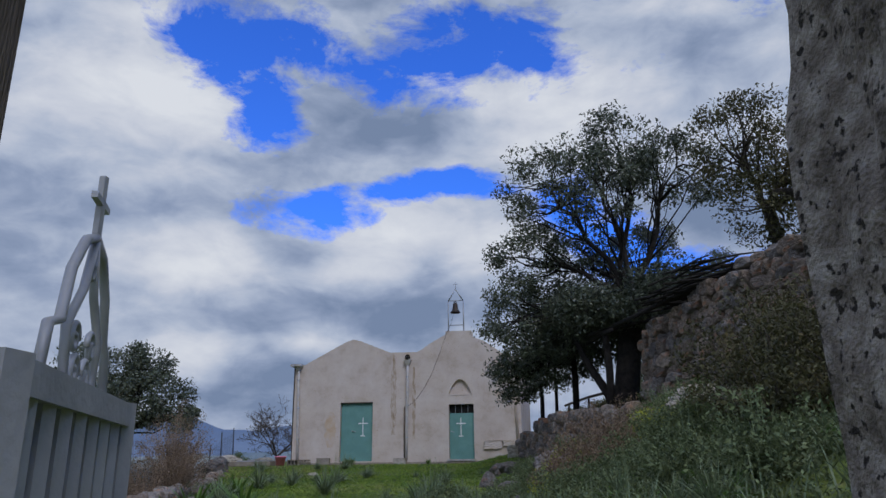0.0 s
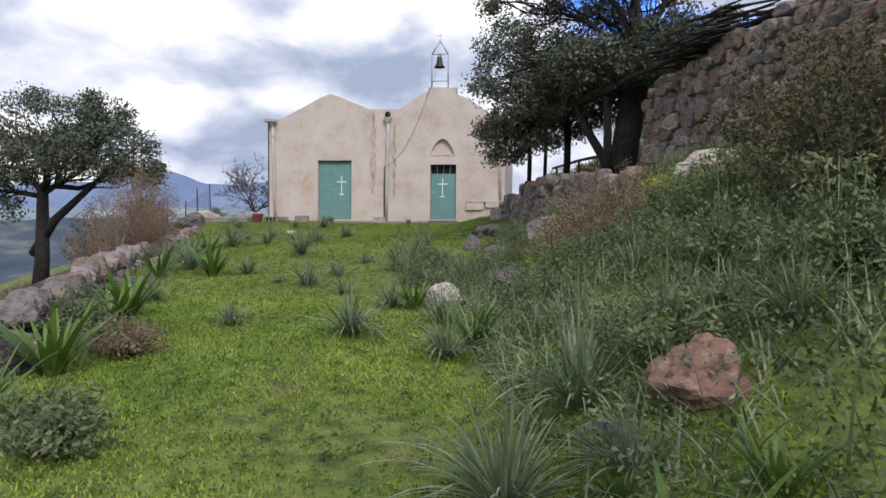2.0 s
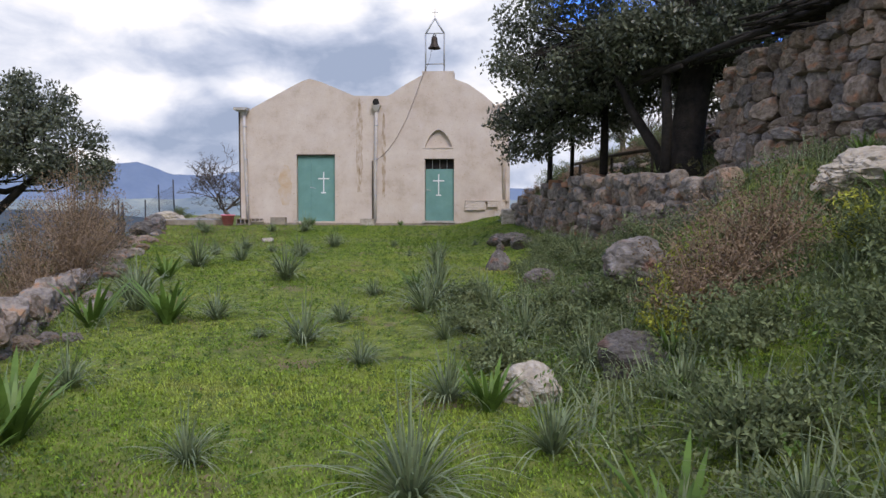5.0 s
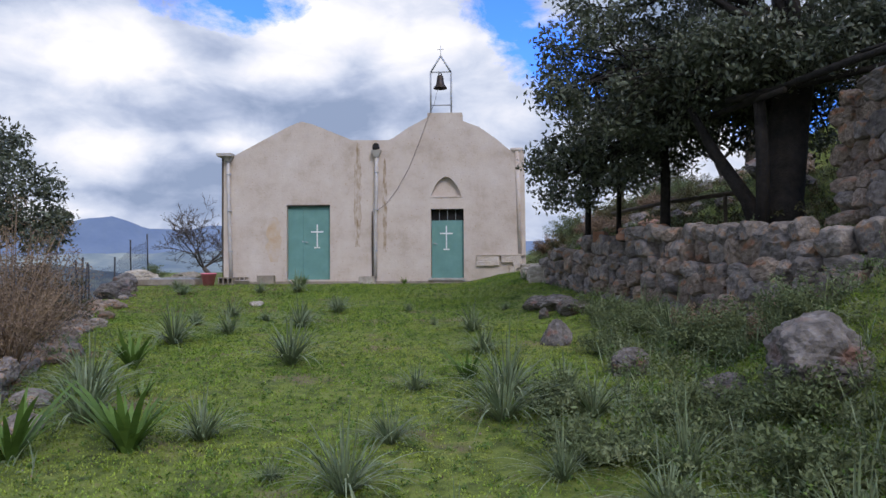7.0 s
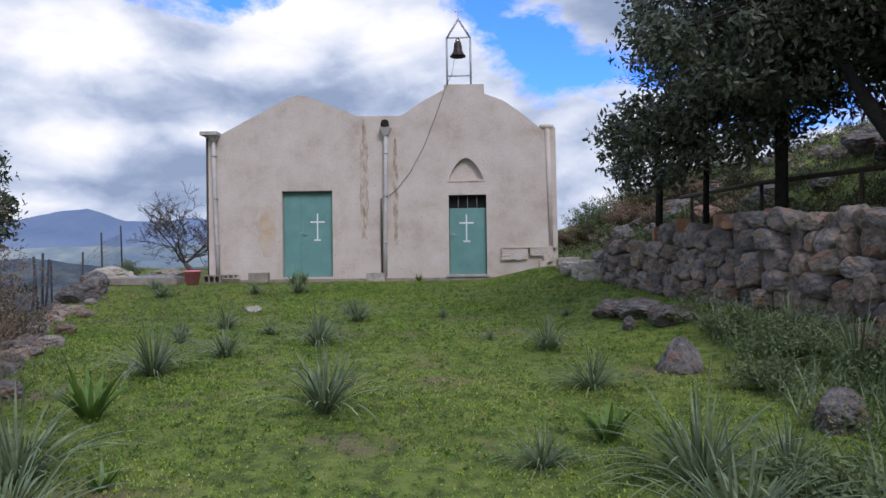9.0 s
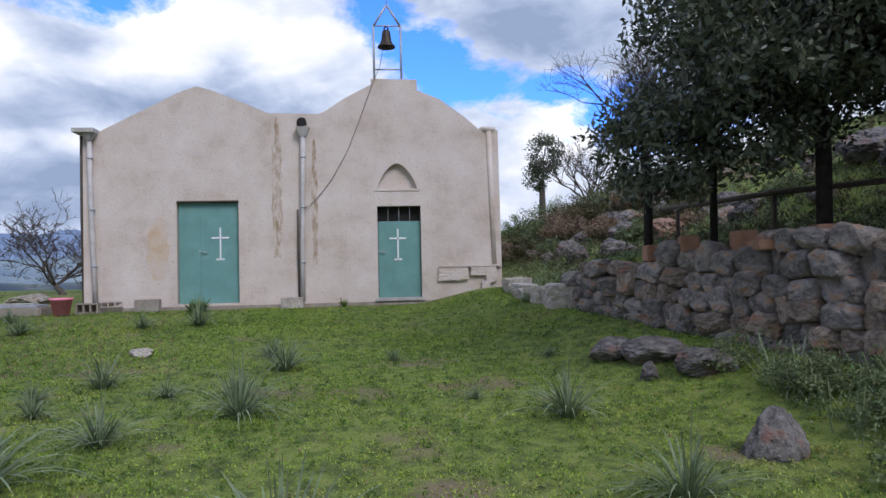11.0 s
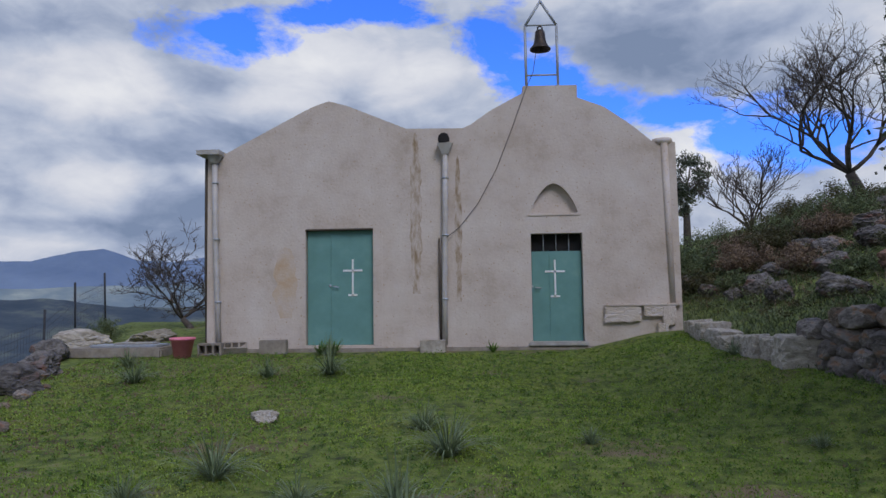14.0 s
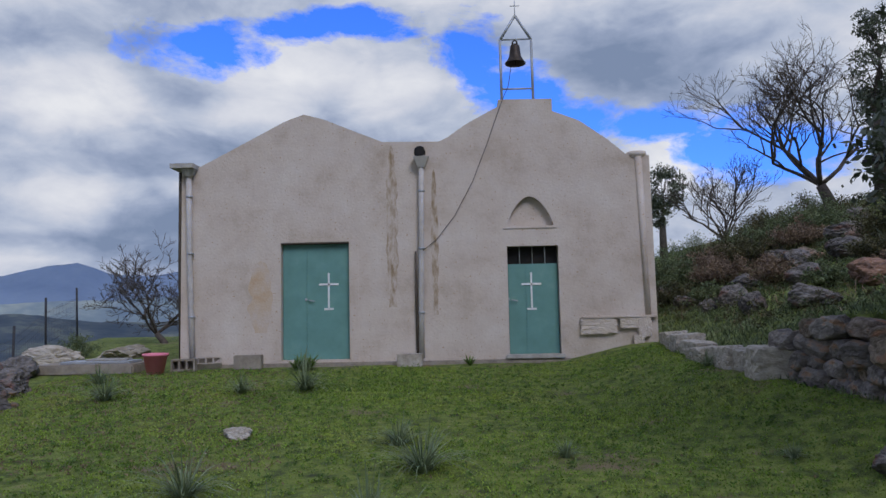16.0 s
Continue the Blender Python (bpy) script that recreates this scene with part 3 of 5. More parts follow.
def stone_mesh(name, seed, mat, square=0.0, planes=11):
    """A broken stone: a ball cut by flat faces, with a chipped, pitted skin. square: how much of a hewn block it is."""
    rnd = random.Random(seed * 7 + 1)
    cuts = [(Vector(n), rnd.uniform(0.40, 0.47)) for n in ((1, 0, 0), (-1, 0, 0), (0, 1, 0), (0, -1, 0), (0, 0, 1), (0, 0, -1))]
    for _ in range(planes):
        cuts.append((Vector((rnd.gauss(0, 1), rnd.gauss(0, 1), rnd.gauss(0, 1))).normalized(), rnd.uniform(0.40, 0.52) + 0.22 * square))
    bm = bmesh.new()
    bmesh.ops.create_icosphere(bm, subdivisions=4, radius=0.5)
    for v in bm.verts:
        c = v.co.normalized()
        r = min(d / max(n.dot(c), 0.02) for n, d in cuts)
        r = min(r, 0.56 + 0.2 * square)
        chip = 0.035 * noise.fractal(c * 3.4 + Vector((seed * 3.1, seed, 0)), 0.9, 2.0, 4) - 0.035 * max(0.0, noise.noise(c * 7.5 + Vector((seed, 0, 9)))) - 0.02 * max(0.0, noise.noise(c * 15 + Vector((0, seed, 2))))
        v.co = c * (r + chip)
    return bm_mesh(name, bm, mat)


STONES = {k: [stone_mesh("stone", i + off, mat, 1.0 if k in ("pale", "render") else 0.15) for i in range(12)] for k, mat, off in (("grey", M_ROCK, 0), ("warm", M_WARM, 20), ("pale", M_PALE, 40), ("render", M_PLASTER, 60))}
for x, z, w, h in ((4.27, 0.51, 0.60, 0.25), (4.78, 0.55, 0.30, 0.17), (5.04, 0.48, 0.20, 0.32), (4.93, 0.26, 0.18, 0.16)):
    part("stone", STONES["render"][int(x * 10) % 12], chapel, "", Matrix.Translation((x, 0.03, z)) @ Matrix.Diagonal((w * 1.2, 0.25, h * 1.25, 1)))


def pipe(points, head, label, r=0.048):
    ob = thing("drainpipe", label, "drainpipe")
    part("pipe", tubes("pipe", [(points, r)], M_PIPE, 12), ob)
    if head:
        bm = bmesh.new()
        bmesh.ops.create_cone(bm, cap_ends=True, segments=4, radius1=0.08, radius2=0.19, depth=0.18)
        bmesh.ops.rotate(bm, verts=bm.verts[:], matrix=Euler((0, 0, radians(45))).to_matrix())
        part("hopper", bm_mesh("hopper", bm, M_PIPE), ob, "", pose(points[0][0], points[0][1], points[0][2] + 0.06))
    for z in (0.8, 1.9, 2.9):
        part("bracket", lathe("bracket", [(r + 0.002, -0.015), (r + 0.012, -0.015), (r + 0.012, 0.015), (r + 0.002, 0.015)], M_IRON, 12), ob, "", pose(float(np.interp(z, [points[-1][2], points[0][2]], [points[-1][0], points[0][0]])), points[1][1], z))
    return ob


pipe([(1.29, -0.075, 3.34), (1.275, -0.07, 2.4), (1.25, -0.065, 1.0), (1.245, -0.07, 0.02)], True, "grey square-headed drainpipe down the chapel wall")
pipe([(-2.80, -0.075, 3.32), (-2.78, -0.07, 2.0), (-2.74, -0.07, 0.9), (-2.70, -0.075, -0.05)], False, "pale corner drainpipe on the chapel")
# added tube that draws the rusty dark crack along the lower drainpipe
rusty = thing("drainpipe", "thin dark tube added for the rusty crack beside the grey drainpipe", "drainpipe")
part("pipe", tubes("pipe", [([(1.165, -0.045, 1.85), (1.17, -0.045, 1.0), (1.18, -0.045, 0.05)], [0.014, 0.024, 0.026])], M_WOOD, 8), rusty)
# the hole is a flat blob on the wall, its shade painted near-black
bm = bmesh.new()
bmesh.ops.create_icosphere(bm, subdivisions=2, radius=0.5, matrix=Matrix.Translation((1.27, -0.01, 3.60)) @ Matrix.Diagonal((0.20, 0.03, 0.20, 1)))
for v in bm.verts:
    v.co.x += 0.04 * noise.noise(v.co * 9)
    v.co.z += 0.05 * noise.noise(v.co * 8 + Vector((3, 0, 0)))
part("hole", bm_mesh("hole", bm, M_DARK), chapel, "near-black disc painting the shade of a broken hole in the render")
gut = thing("roof_gutter", "broken stone gutter end at the chapel's eaves", "gutter")
bm = bmesh.new()
bmesh.ops.create_cube(bm, size=1, matrix=Matrix.Translation((-2.86, -0.02, 3.42)) @ Matrix.Diagonal((0.40, 0.5, 0.08, 1)))
bmesh.ops.create_cone(bm, cap_ends=True, segments=12, radius1=0.07, radius2=0.15, depth=0.14, matrix=Matrix.Translation((-2.80, -0.09, 3.32)))
part("spout", bm_mesh("spout", bm, M_SLAB), gut)
side = thing("drainpipe", "rusty dark downpipe against the chapel's side corner", "drainpipe")
part("pipe", tubes("pipe", [([(-3.0, 0.12, 3.36), (-2.99, 0.1, 1.8), (-2.95, 0.08, -0.2)], 0.05)], M_WOOD, 10), side)
cable = thing("bell_rope", "thin dark rope from the bell to the drainpipe", "rope")
part("rope", tubes("rope", [([(2.92, 0.2, 5.15), (2.85, 0.05, 4.75), (2.72, -0.05, 4.45), (2.46, -0.02, 3.75), (2.18, -0.02, 3.05), (1.85, -0.02, 2.45), (1.52, -0.02, 2.04), (1.30, -0.10, 1.86)], 0.0055)], M_NET, 6), cable)

belfry = part("bell_frame", None, chapel, "galvanised iron bell frame")
yb = 0.22
for name, p, q in (("post", (2.74, yb, 4.45), (2.735, yb, 5.66)), ("post", (3.30, yb, 4.45), (3.295, yb, 5.66)), ("rafter", (2.735, yb, 5.65), (3.015, yb, 6.10)), ("rafter", (3.295, yb, 5.65), (3.015, yb, 6.10)), ("crossbar", (2.74, yb, 4.75), (3.30, yb, 4.75)), ("crossbar", (2.735, yb, 5.66), (3.295, yb, 5.66))):
    part(name, tubes(name, [([p, q], 0.024 if name != "crossbar" else 0.017)], M_IRON, 8), belfry)
part("cross", tubes("cross", [([(3.015, yb, 6.08), (3.015, yb, 6.38)], 0.008), ([(2.93, yb, 6.28), (3.10, yb, 6.28)], 0.008)], M_IRON, 6), belfry, "thin iron cross")
bell = thing("bell", "dark bronze bell hanging in its iron frame", "bell")
bell.matrix_world = pose(3.0, yb, 5.28)
part("bell_body", lathe("bell_body", [(0.0, 0.285), (0.06, 0.285), (0.085, 0.25), (0.095, 0.16), (0.11, 0.06), (0.14, 0.0), (0.185, -0.055), (0.185, -0.075), (0.16, -0.06), (0.10, 0.06), (0.0, 0.2)], M_BRONZE), bell)
part("crown", tubes("crown", [([(-0.035, 0, 0.28), (-0.04, 0, 0.33), (0, 0, 0.37), (0.04, 0, 0.33), (0.035, 0, 0.28)], 0.016)], M_BRONZE, 8), bell)
part("clapper", tubes("clapper", [([(0, 0, 0.2), (0.005, 0, -0.06), (0.005, 0, -0.11)], [0.008, 0.012, 0.022])], M_BRONZE, 8), bell)

# ---- dry-stone walls: a dark core, and stones laid in courses ----
def laid_wall(name, label, line, foot, top, kinds, size, depth, batter=0.0, flip=1, tumble=0.15, seed=0):
    """line: plan polyline; foot, top: heights at its points; stones face to the walking side."""
    rnd = random.Random(seed)
    wall = thing(name, label, "stone wall")
    seg = [0.0]
    for a, b in zip(line, line[1:]):
        seg.append(seg[-1] + math.dist(a, b))

    def at(s):
        x, y = float(np.interp(s, seg, [p[0] for p in line])), float(np.interp(s, seg, [p[1] for p in line]))
        x2, y2 = float(np.interp(s + 0.05, seg, [p[0] for p in line])), float(np.interp(s + 0.05, seg, [p[1] for p in line]))
        x1, y1 = float(np.interp(s - 0.05, seg, [p[0] for p in line])), float(np.interp(s - 0.05, seg, [p[1] for p in line]))
        return x, y, math.atan2(y2 - y1, x2 - x1)

    n = max(2, int(seg[-1] / 0.25))
    vs, fs = [], []
    for i in range(n + 1):
        s = seg[-1] * i / n
        x, y, a = at(s)
        nxx, nyy = -math.sin(a) * flip, math.cos(a) * flip
        z0, z1 = float(np.interp(s, seg, foot)) - 0.3, float(np.interp(s, seg, top)) - size * 0.35
        for d, z in ((0.20, z0), (0.20 + batter * (z1 - z0), z1), (depth, z1), (depth, z0)):
            vs.append((x + nxx * d, y + nyy * d, z))
    for i in range(n):
        for k in range(4):
            fs.append((4 * i + k, 4 * i + (k + 1) % 4, 4 * i + 4 + (k + 1) % 4, 4 * i + 4 + k))
    fs += [(3, 2, 1, 0), tuple(4 * n + k for k in range(4))]
    part("core", mesh_of("core", vs, fs, M_EARTH), wall, "earth-filled core")
    s_top = max(t - f for t, f in zip(top, foot))
    z_run, count = 0.0, 0
    while z_run < s_top:
        h = size * rnd.uniform(0.55, 0.95)
        s = rnd.uniform(-0.1, 0.1)
        while s < seg[-1]:
            w = size * rnd.choice((0.6, 0.8, 1.0, 1.2, 1.5)) * rnd.uniform(0.85, 1.15)
            x, y, a = at(s + w / 2)
            f, t = float(np.interp(s, seg, foot)), float(np.interp(s, seg, top))
            hh = h * rnd.uniform(0.85, 1.25)
            z = f + z_run + hh / 2
            if z < t - hh * 0.15 and count < 300:
                d = 0.12 + batter * z_run + rnd.uniform(-0.06, 0.07)
                px, py = x - math.sin(a) * flip * d, y + math.cos(a) * flip * d
                m = Matrix.Translation((px, py, z + rnd.uniform(-0.25, 0.25) * hh * 0.4)) @ Euler((rnd.uniform(-tumble, tumble), rnd.uniform(-tumble, tumble) * 1.4, a + rnd.uniform(-0.2, 0.2))).to_matrix().to_4x4() @ Matrix.Diagonal((w * 1.13, size * rnd.uniform(1.0, 1.5), hh * 1.22, 1)) @ Euler((rnd.choice((0, math.pi)), 0, rnd.choice((0, math.pi)))).to_matrix().to_4x4()
                part("stone", rnd.choice(STONES[rnd.choice(kinds)]), wall, "", m)
                count += 1
            s += w
        z_run += h * 0.92
    return wall


laid_wall("terrace_wall", "dry-stone terrace wall of grey and brown fieldstones", [(5.36, -4.15), (5.72, -5.5), (6.15, -7.2), (6.52, -8.6), (6.90, -10.1), (7.35, -11.6), (7.9, -13.0)], [-0.06, -0.14, -0.28, -0.32, -0.40, -0.42, -0.2], [0.62, 0.72, 0.86, 0.87, 0.83, 0.78, 0.70], ("grey", "grey", "warm"), 0.30, 0.75, 0.08, 1, seed=3)
laid_wall("low_wall", "low wall of pale mortared stones beside the chapel", [(5.22, -0.15), (5.20, -1.6), (5.24, -3.0), (5.46, -4.45)], [0.08, 0.04, -0.03, -0.02], [0.34, 0.34, 0.35, 0.36], ("pale",), 0.38, 0.45, 0.0, 1, tumble=0.06, seed=5)
laid_wall("high_wall", "tall retaining wall of rounded ochre fieldstones", [(8.30, -10.7), (8.55, -11.6), (9.05, -13.3), (9.75, -15.5), (10.3, -17.0)], [0.60, 0.60, 0.55, 0.45, 0.3], [2.42, 2.50, 2.62, 2.75, 2.8], ("warm", "grey", "warm"), 0.29, 0.7, 0.08, 1, seed=8)
laid_wall("low_wall", "low tumbled dry-stone wall along the valley edge", [(2.75, -19.4), (2.25, -18.3), (1.3, -16.2), (0.25, -13.7), (-0.6, -11.7), (-1.65, -9.1), (-2.75, -6.7), (-4.0, -4.0), (-5.2, -1.6)], [-1.15, -1.12, -1.02, -0.92, -0.8, -0.68, -0.6, -0.55, -0.5], [-0.80, -0.74, -0.66, -0.60, -0.52, -0.40, -0.34, -0.3, -0.3], ("grey", "warm", "grey"), 0.25, 0.5, 0.0, 1, tumble=0.4, seed=12)


# ---- plants ----
def blades(n, height, spread, width, droop, rnd, segs=4, lean_min=0.1):
    quads = []
    for _ in range(n):
        a, l = rnd.uniform(0, 2 * math.pi), height * rnd.uniform(0.55, 1.15)
        out = spread * rnd.uniform(lean_min, 1.0)
        dx, dy = math.cos(a), math.sin(a)
        tx, ty = -dy, dx
        b0 = rnd.uniform(0, 0.08) * height
        prev = None
        for i in range(segs + 1):
            f = i / segs
            r = b0 + out * l * f
            z = l * (f - droop * out * f * f)
            w = width * (0.75 + 0.6 * f) * (1 - f ** 2.2) + 0.0012
            c = (dx * r, dy * r, z)
            cur = ((c[0] - tx * w, c[1] - ty * w, c[2]), (c[0] + tx * w, c[1] + ty * w, c[2]))
            if prev:
                quads.append((prev[0], prev[1], cur[1], cur[0]))
            prev = cur
    return np.array(quads)


def leaf_cloud(centres, radii, per, size, rnd_seed, droop=0.0):
    rng = np.random.default_rng(rnd_seed)
    c = np.repeat(np.asarray(centres, float), per, 0)
    r = np.repeat(np.asarray(radii, float), per, 0)
    d = rng.normal(size=(len(c), 3))
    d /= np.linalg.norm(d, axis=1, keepdims=True)
    p = c + d * (r * rng.uniform(0.15, 1, len(c)) ** 0.6)[:, None] * np.array([1, 1, 0.75])
    a = rng.normal(size=(len(c), 3)) + np.array([0, 0, -droop])
    a /= np.linalg.norm(a, axis=1, keepdims=True)
    b = np.cross(a, rng.normal(size=(len(c), 3)))
    b /= np.linalg.norm(b, axis=1, keepdims=True)
    s = size * rng.uniform(0.6, 1.3, len(c))[:, None]
    return np.stack([p - a * s, p - b * s * 0.42, p + a * s, p + b * s * 0.42], 1)


RND = random.Random(11)
TUFT = [quads_mesh("leaf_tuft", blades(n, h, sp, 0.0058, dr, random.Random(i), 7, 0.05), M_STRAP) for i, (n, h, sp, dr) in enumerate(((44, 0.56, 1.15, 0.72), (40, 0.52, 1.35, 0.70), (50, 0.60, 1.25, 0.74), (36, 0.46, 0.95, 0.70), (44, 0.55, 1.5, 0.68)))]
ASPHODEL = [[(RND.choice(TUFT), RND.uniform(0, 6.3), RND.uniform(0.75, 1.15)) for _ in range(3)] for _ in range(6)]
LEAF = [quads_mesh("leaf", blades(1, 0.50, 0.75, 0.019, 0.50, random.Random(50 + i), 6, 0.2 + 0.2 * i), M_SQUILL) for i in range(5)]
SQUILL = [[(RND.choice(LEAF), RND.uniform(0, 6.3), RND.uniform(0.6, 1.2)) for _ in range(n)] for n in (40, 46, 36)]


def plant(meshes, name, label, group, x, y, s, sz=1.0):
    ob = thing(name, label, "plant", group)
    ob.matrix_world = Matrix.Translation((x, y, gz(x, y) - 0.01)) @ Euler((0, 0, RND.uniform(0, 6.3))).to_matrix().to_4x4()
    for leaf_me, turn, size in RND.choice(meshes):
        part("leaf" if len(meshes) == 3 else "leaf_tuft", leaf_me, ob, "", Euler((0, 0, turn)).to_matrix().to_4x4() @ Matrix.Diagonal((s * size, s * size, s * size * sz, 1)))
    return ob


# (x, y, height)
ASPH = [(1.62, -6.5, 0.44), (-0.09, -7.16, 0.37), (-0.48, -7.76, 0.26), (2.84, -6.11, 0.21), (1.34, -7.75, 0.28), (0.69, -7.75, 0.24), (-0.25, -2.37, 0.49), (-1.09, -2.55, 0.33), (-2.83, -2.89, 0.42), (5.1, -3, 0.24), (4.62, -6.48, 0.12), (1.49, -8.6, 0.45), (0.65, -9.34, 0.41), (4.11, -9.07, 0.47), (3.49, -8.28, 0.12), (-0.22, -8.4, 0.29), (3.68, -12.72, 0.31), (4.28, -10.87, 0.44), (0.73, -12.99, 0.57), (4.51, -12.99, 0.54), (6.38, -9.75, 0.37), (6.42, -10.91, 0.54), (0.28, -10.25, 0.55), (2.17, -11.54, 0.58), (4.46, -13.72, 0.54), (5.17, -13.62, 0.46), (3.66, -14.32, 0.33), (2.31, -14.31, 0.39), (3.54, -15.29, 0.41), (1.21, -13.91, 0.6), (5.02, -12.88, 0.41), (3.05, -15.07, 0.15), (1.34, -5.51, 0.33), (4.22, -16, 0.3), (3.75, -18.1, 0.29), (4.97, -18.43, 0.5), (2.3, -16.87, 0.3), (6.48, -18.26, 0.45), (6.8, -19.42, 0.32), (5.65, -17.78, 0.39), (6.02, -15.97, 0.39), (6.41, -17.35, 0.35), (5.89, -19.19, 0.42), (6.75, -21.03, 0.46), (6.45, -21.64, 0.49), (7.25, -20.32, 0.38), (6.51, -18.93, 0.36), (6.92, -21.66, 0.3), (7.56, -20.33, 0.3), (7.3, -18.5, 0.4), (7.7, -21, 0.4), (7.9, -18.7, 0.4), (8.2, -20.1, 0.4), (8.3, -15.9, 0.35), (8.8, -16.6, 0.4), (6.9, -13.2, 0.4), (6.75, -12.3, 0.4), (-3.55, -1.6, 0.35), (-0.65, -0.55, 0.36), (5.55, -14.9, 0.4), (5.3, -15.5, 0.35), (4.8, -15, 0.3), (5, -16.9, 0.35)]
for x, y, h in ASPH:
    plant(ASPHODEL, "asphodel", "grey-green asphodel clump with long arching leaves in grass", "asphodel clumps", x, y, min(1.35, max(0.36, h / 0.46)), 0.95)
BROAD = [(-0.83, -0.42, 0.29), (2.06, -0.3, 0.22), (-0.62, -0.4, 0.3), (0.5, -11.77, 0.47), (4.14, -12.27, 0.34), (1.26, -13.08, 0.18), (1.9, -14.58, 0.56), (1.2, -14.78, 0.49), (2.64, -17.92, 0.62), (2.7, -18.28, 0.39), (5.29, -17.1, 0.4), (6.07, -18.85, 0.44), (6.53, -16.57, 0.27), (3.4, -20.06, 0.6), (7.32, -22.02, 0.29), (6.86, -21.79, 0.21), (7.83, -20.78, 0.24), (8.6, -15.2, 0.35), (7.9, -17.1, 0.35), (8.9, -14, 0.3), (3.7, -21.1, 0.5), (7, -22.3, 0.4)]
for x, y, h in BROAD:
    plant(SQUILL, "squill", "bright green broad-leaved bulb plant in the meadow", "broad-leaved plants", x, y, min(1.4, max(0.45, h / 0.42)))


def bush(label, x, y, r, h, leaf_mat, stem_mat, n, leaf, seed, name="shrub", lift=0.0):
    rnd = random.Random(seed)
    ob = thing(name, label, "shrub", "")
    z = gz(x, y) + lift
    ob.matrix_world = Matrix.Translation((x, y, z - 0.02))
    tips, runs = [], []
    for i in range(n):
        a, o = rnd.uniform(0, 6.28), r * rnd.uniform(0.0, 1) ** 0.55
        hh = h * rnd.uniform(0.45, 1.05) * (1 - 0.45 * (o / r) ** 2)
        tip = (o * math.cos(a), o * math.sin(a), hh)
        mid = (tip[0] * 0.45 + rnd.uniform(-0.05, 0.05), tip[1] * 0.45 + rnd.uniform(-0.05, 0.05), hh * 0.55)
        runs.append(([(tip[0] * 0.12, tip[1] * 0.12, 0), mid, tip], [0.008, 0.006, 0.003]))
        tips += [tip, mid, ((tip[0] + mid[0]) / 2, (tip[1] + mid[1]) / 2, (tip[2] + mid[2]) / 2)]
    tagged(part("stemwork", tubes("stemwork", runs, stem_mat, 4), ob), kind="stuff")
    part("foliage", quads_mesh("foliage", leaf_cloud(tips, [max(0.07, r * 0.19)] * len(tips), max(10, int(26 * r / 0.5)), leaf, seed), leaf_mat), ob)
    return ob


for i, (x, y, r, h) in enumerate(((7.05, -15.8, 0.65, 0.95), (6.75, -16.1, 0.45, 0.75), (7.5, -15.4, 0.65, 0.95), (-2.3, -8.9, 0.8, 2.0), (-1.4, -10.7, 0.8, 2.0), (-2.5, -10.2, 0.8, 2.2), (-0.8, -11.9, 0.75, 1.8), (-3.2, -7.5, 0.8, 1.8), (-0.4, -13.4, 0.6, 1.1), (-1.7, -11.7, 0.7, 1.9), (-0.3, -12.7, 0.6, 1.5), (-4.2, -6.4, 0.7, 1.3), (6.75, -10.9, 0.35, 0.5), (7.2, -12.2, 0.4, 0.5), (0.2, -14.6, 0.35, 0.4), (3.55, -19.4, 0.32, 0.3))):
    bush("dry brown shrub with thin bare stems on the bank", x, y, r, h, M_DRY, M_DRY, 46, 0.016, 100 + i)
for i, (x, y, r, h) in enumerate(((8.9, -17.9, 0.9, 1.35), (9.5, -17.0, 0.9, 1.3), (8.6, -19.2, 0.75, 0.9), (9.4, -19.0, 0.9, 1.2), (-3.2, -9.5, 0.7, 2.0), (-2.7, -8.4, 0.7, 2.1))):
    bush("tall brown-green thorny bush on the slope", x, y, r, h, M_LEAF2, M_BARK, 60, 0.024, 200 + i)
for i, (x, y, r, h) in enumerate(((7.4, -17.9, 0.5, 0.5), (7.9, -17.5, 0.5, 0.55), (7.7, -19.4, 0.55, 0.5), (8.1, -20.6, 0.5, 0.6), (6.9, -16.9, 0.5, 0.4), (6.1, -15.3, 0.5, 0.4), (6.5, -14.4, 0.5, 0.4), (5.9, -13.9, 0.5, 0.35), (5.0, -14.7, 0.45, 0.35), (4.9, -13.5, 0.4, 0.35), (6.2, -10.3, 0.5, 0.4), (6.6, -11.4, 0.55, 0.5), (6.0, -9.4, 0.4, 0.3), (7.0, -13.2, 0.5, 0.55), (5.3, -16.0, 0.35, 0.3), (7.2, -20.8, 0.4, 0.35), (4.3, -21.3, 0.35, 0.3), (2.9, -19.0, 0.4, 0.45), (5.7, -11.0, 0.35, 0.3), (6.6, -18.3, 0.45, 0.35), (8.1, -16.6, 0.5, 0.5), (-6.2, 2.6, 0.5, 0.5), (6.9, -9.2, 0.3, 0.25), (5.75, -8.4, 0.3, 0.28))):
    bush("low dusky green herb bush among grasses", x, y, r, h, M_HERB, M_HERB, 44, 0.02, 300 + i)
for i, (x, y, r, h) in enumerate(((6.72, -15.9, 0.28, 0.62), (6.9, -15.6, 0.2, 0.65), (7.95, -16.4, 0.35, 0.65), (8.2, -17.2, 0.3, 0.55), (6.55, -16.3, 0.22, 0.5))):
    bush("yellow-green flowering spurge on the bank", x, y, r, h, M_YELLOW, M_HERB, 30, 0.018, 400 + i)
bush("feathery blue-green bush below the terrace wall", 7.0, -11.9, 0.55, 0.75, M_HERB, M_HERB, 70, 0.022, 450)
bush("feathery blue-green bush on the bank", 8.15, -17.9, 0.4, 0.75, M_HERB, M_HERB, 60, 0.022, 451)
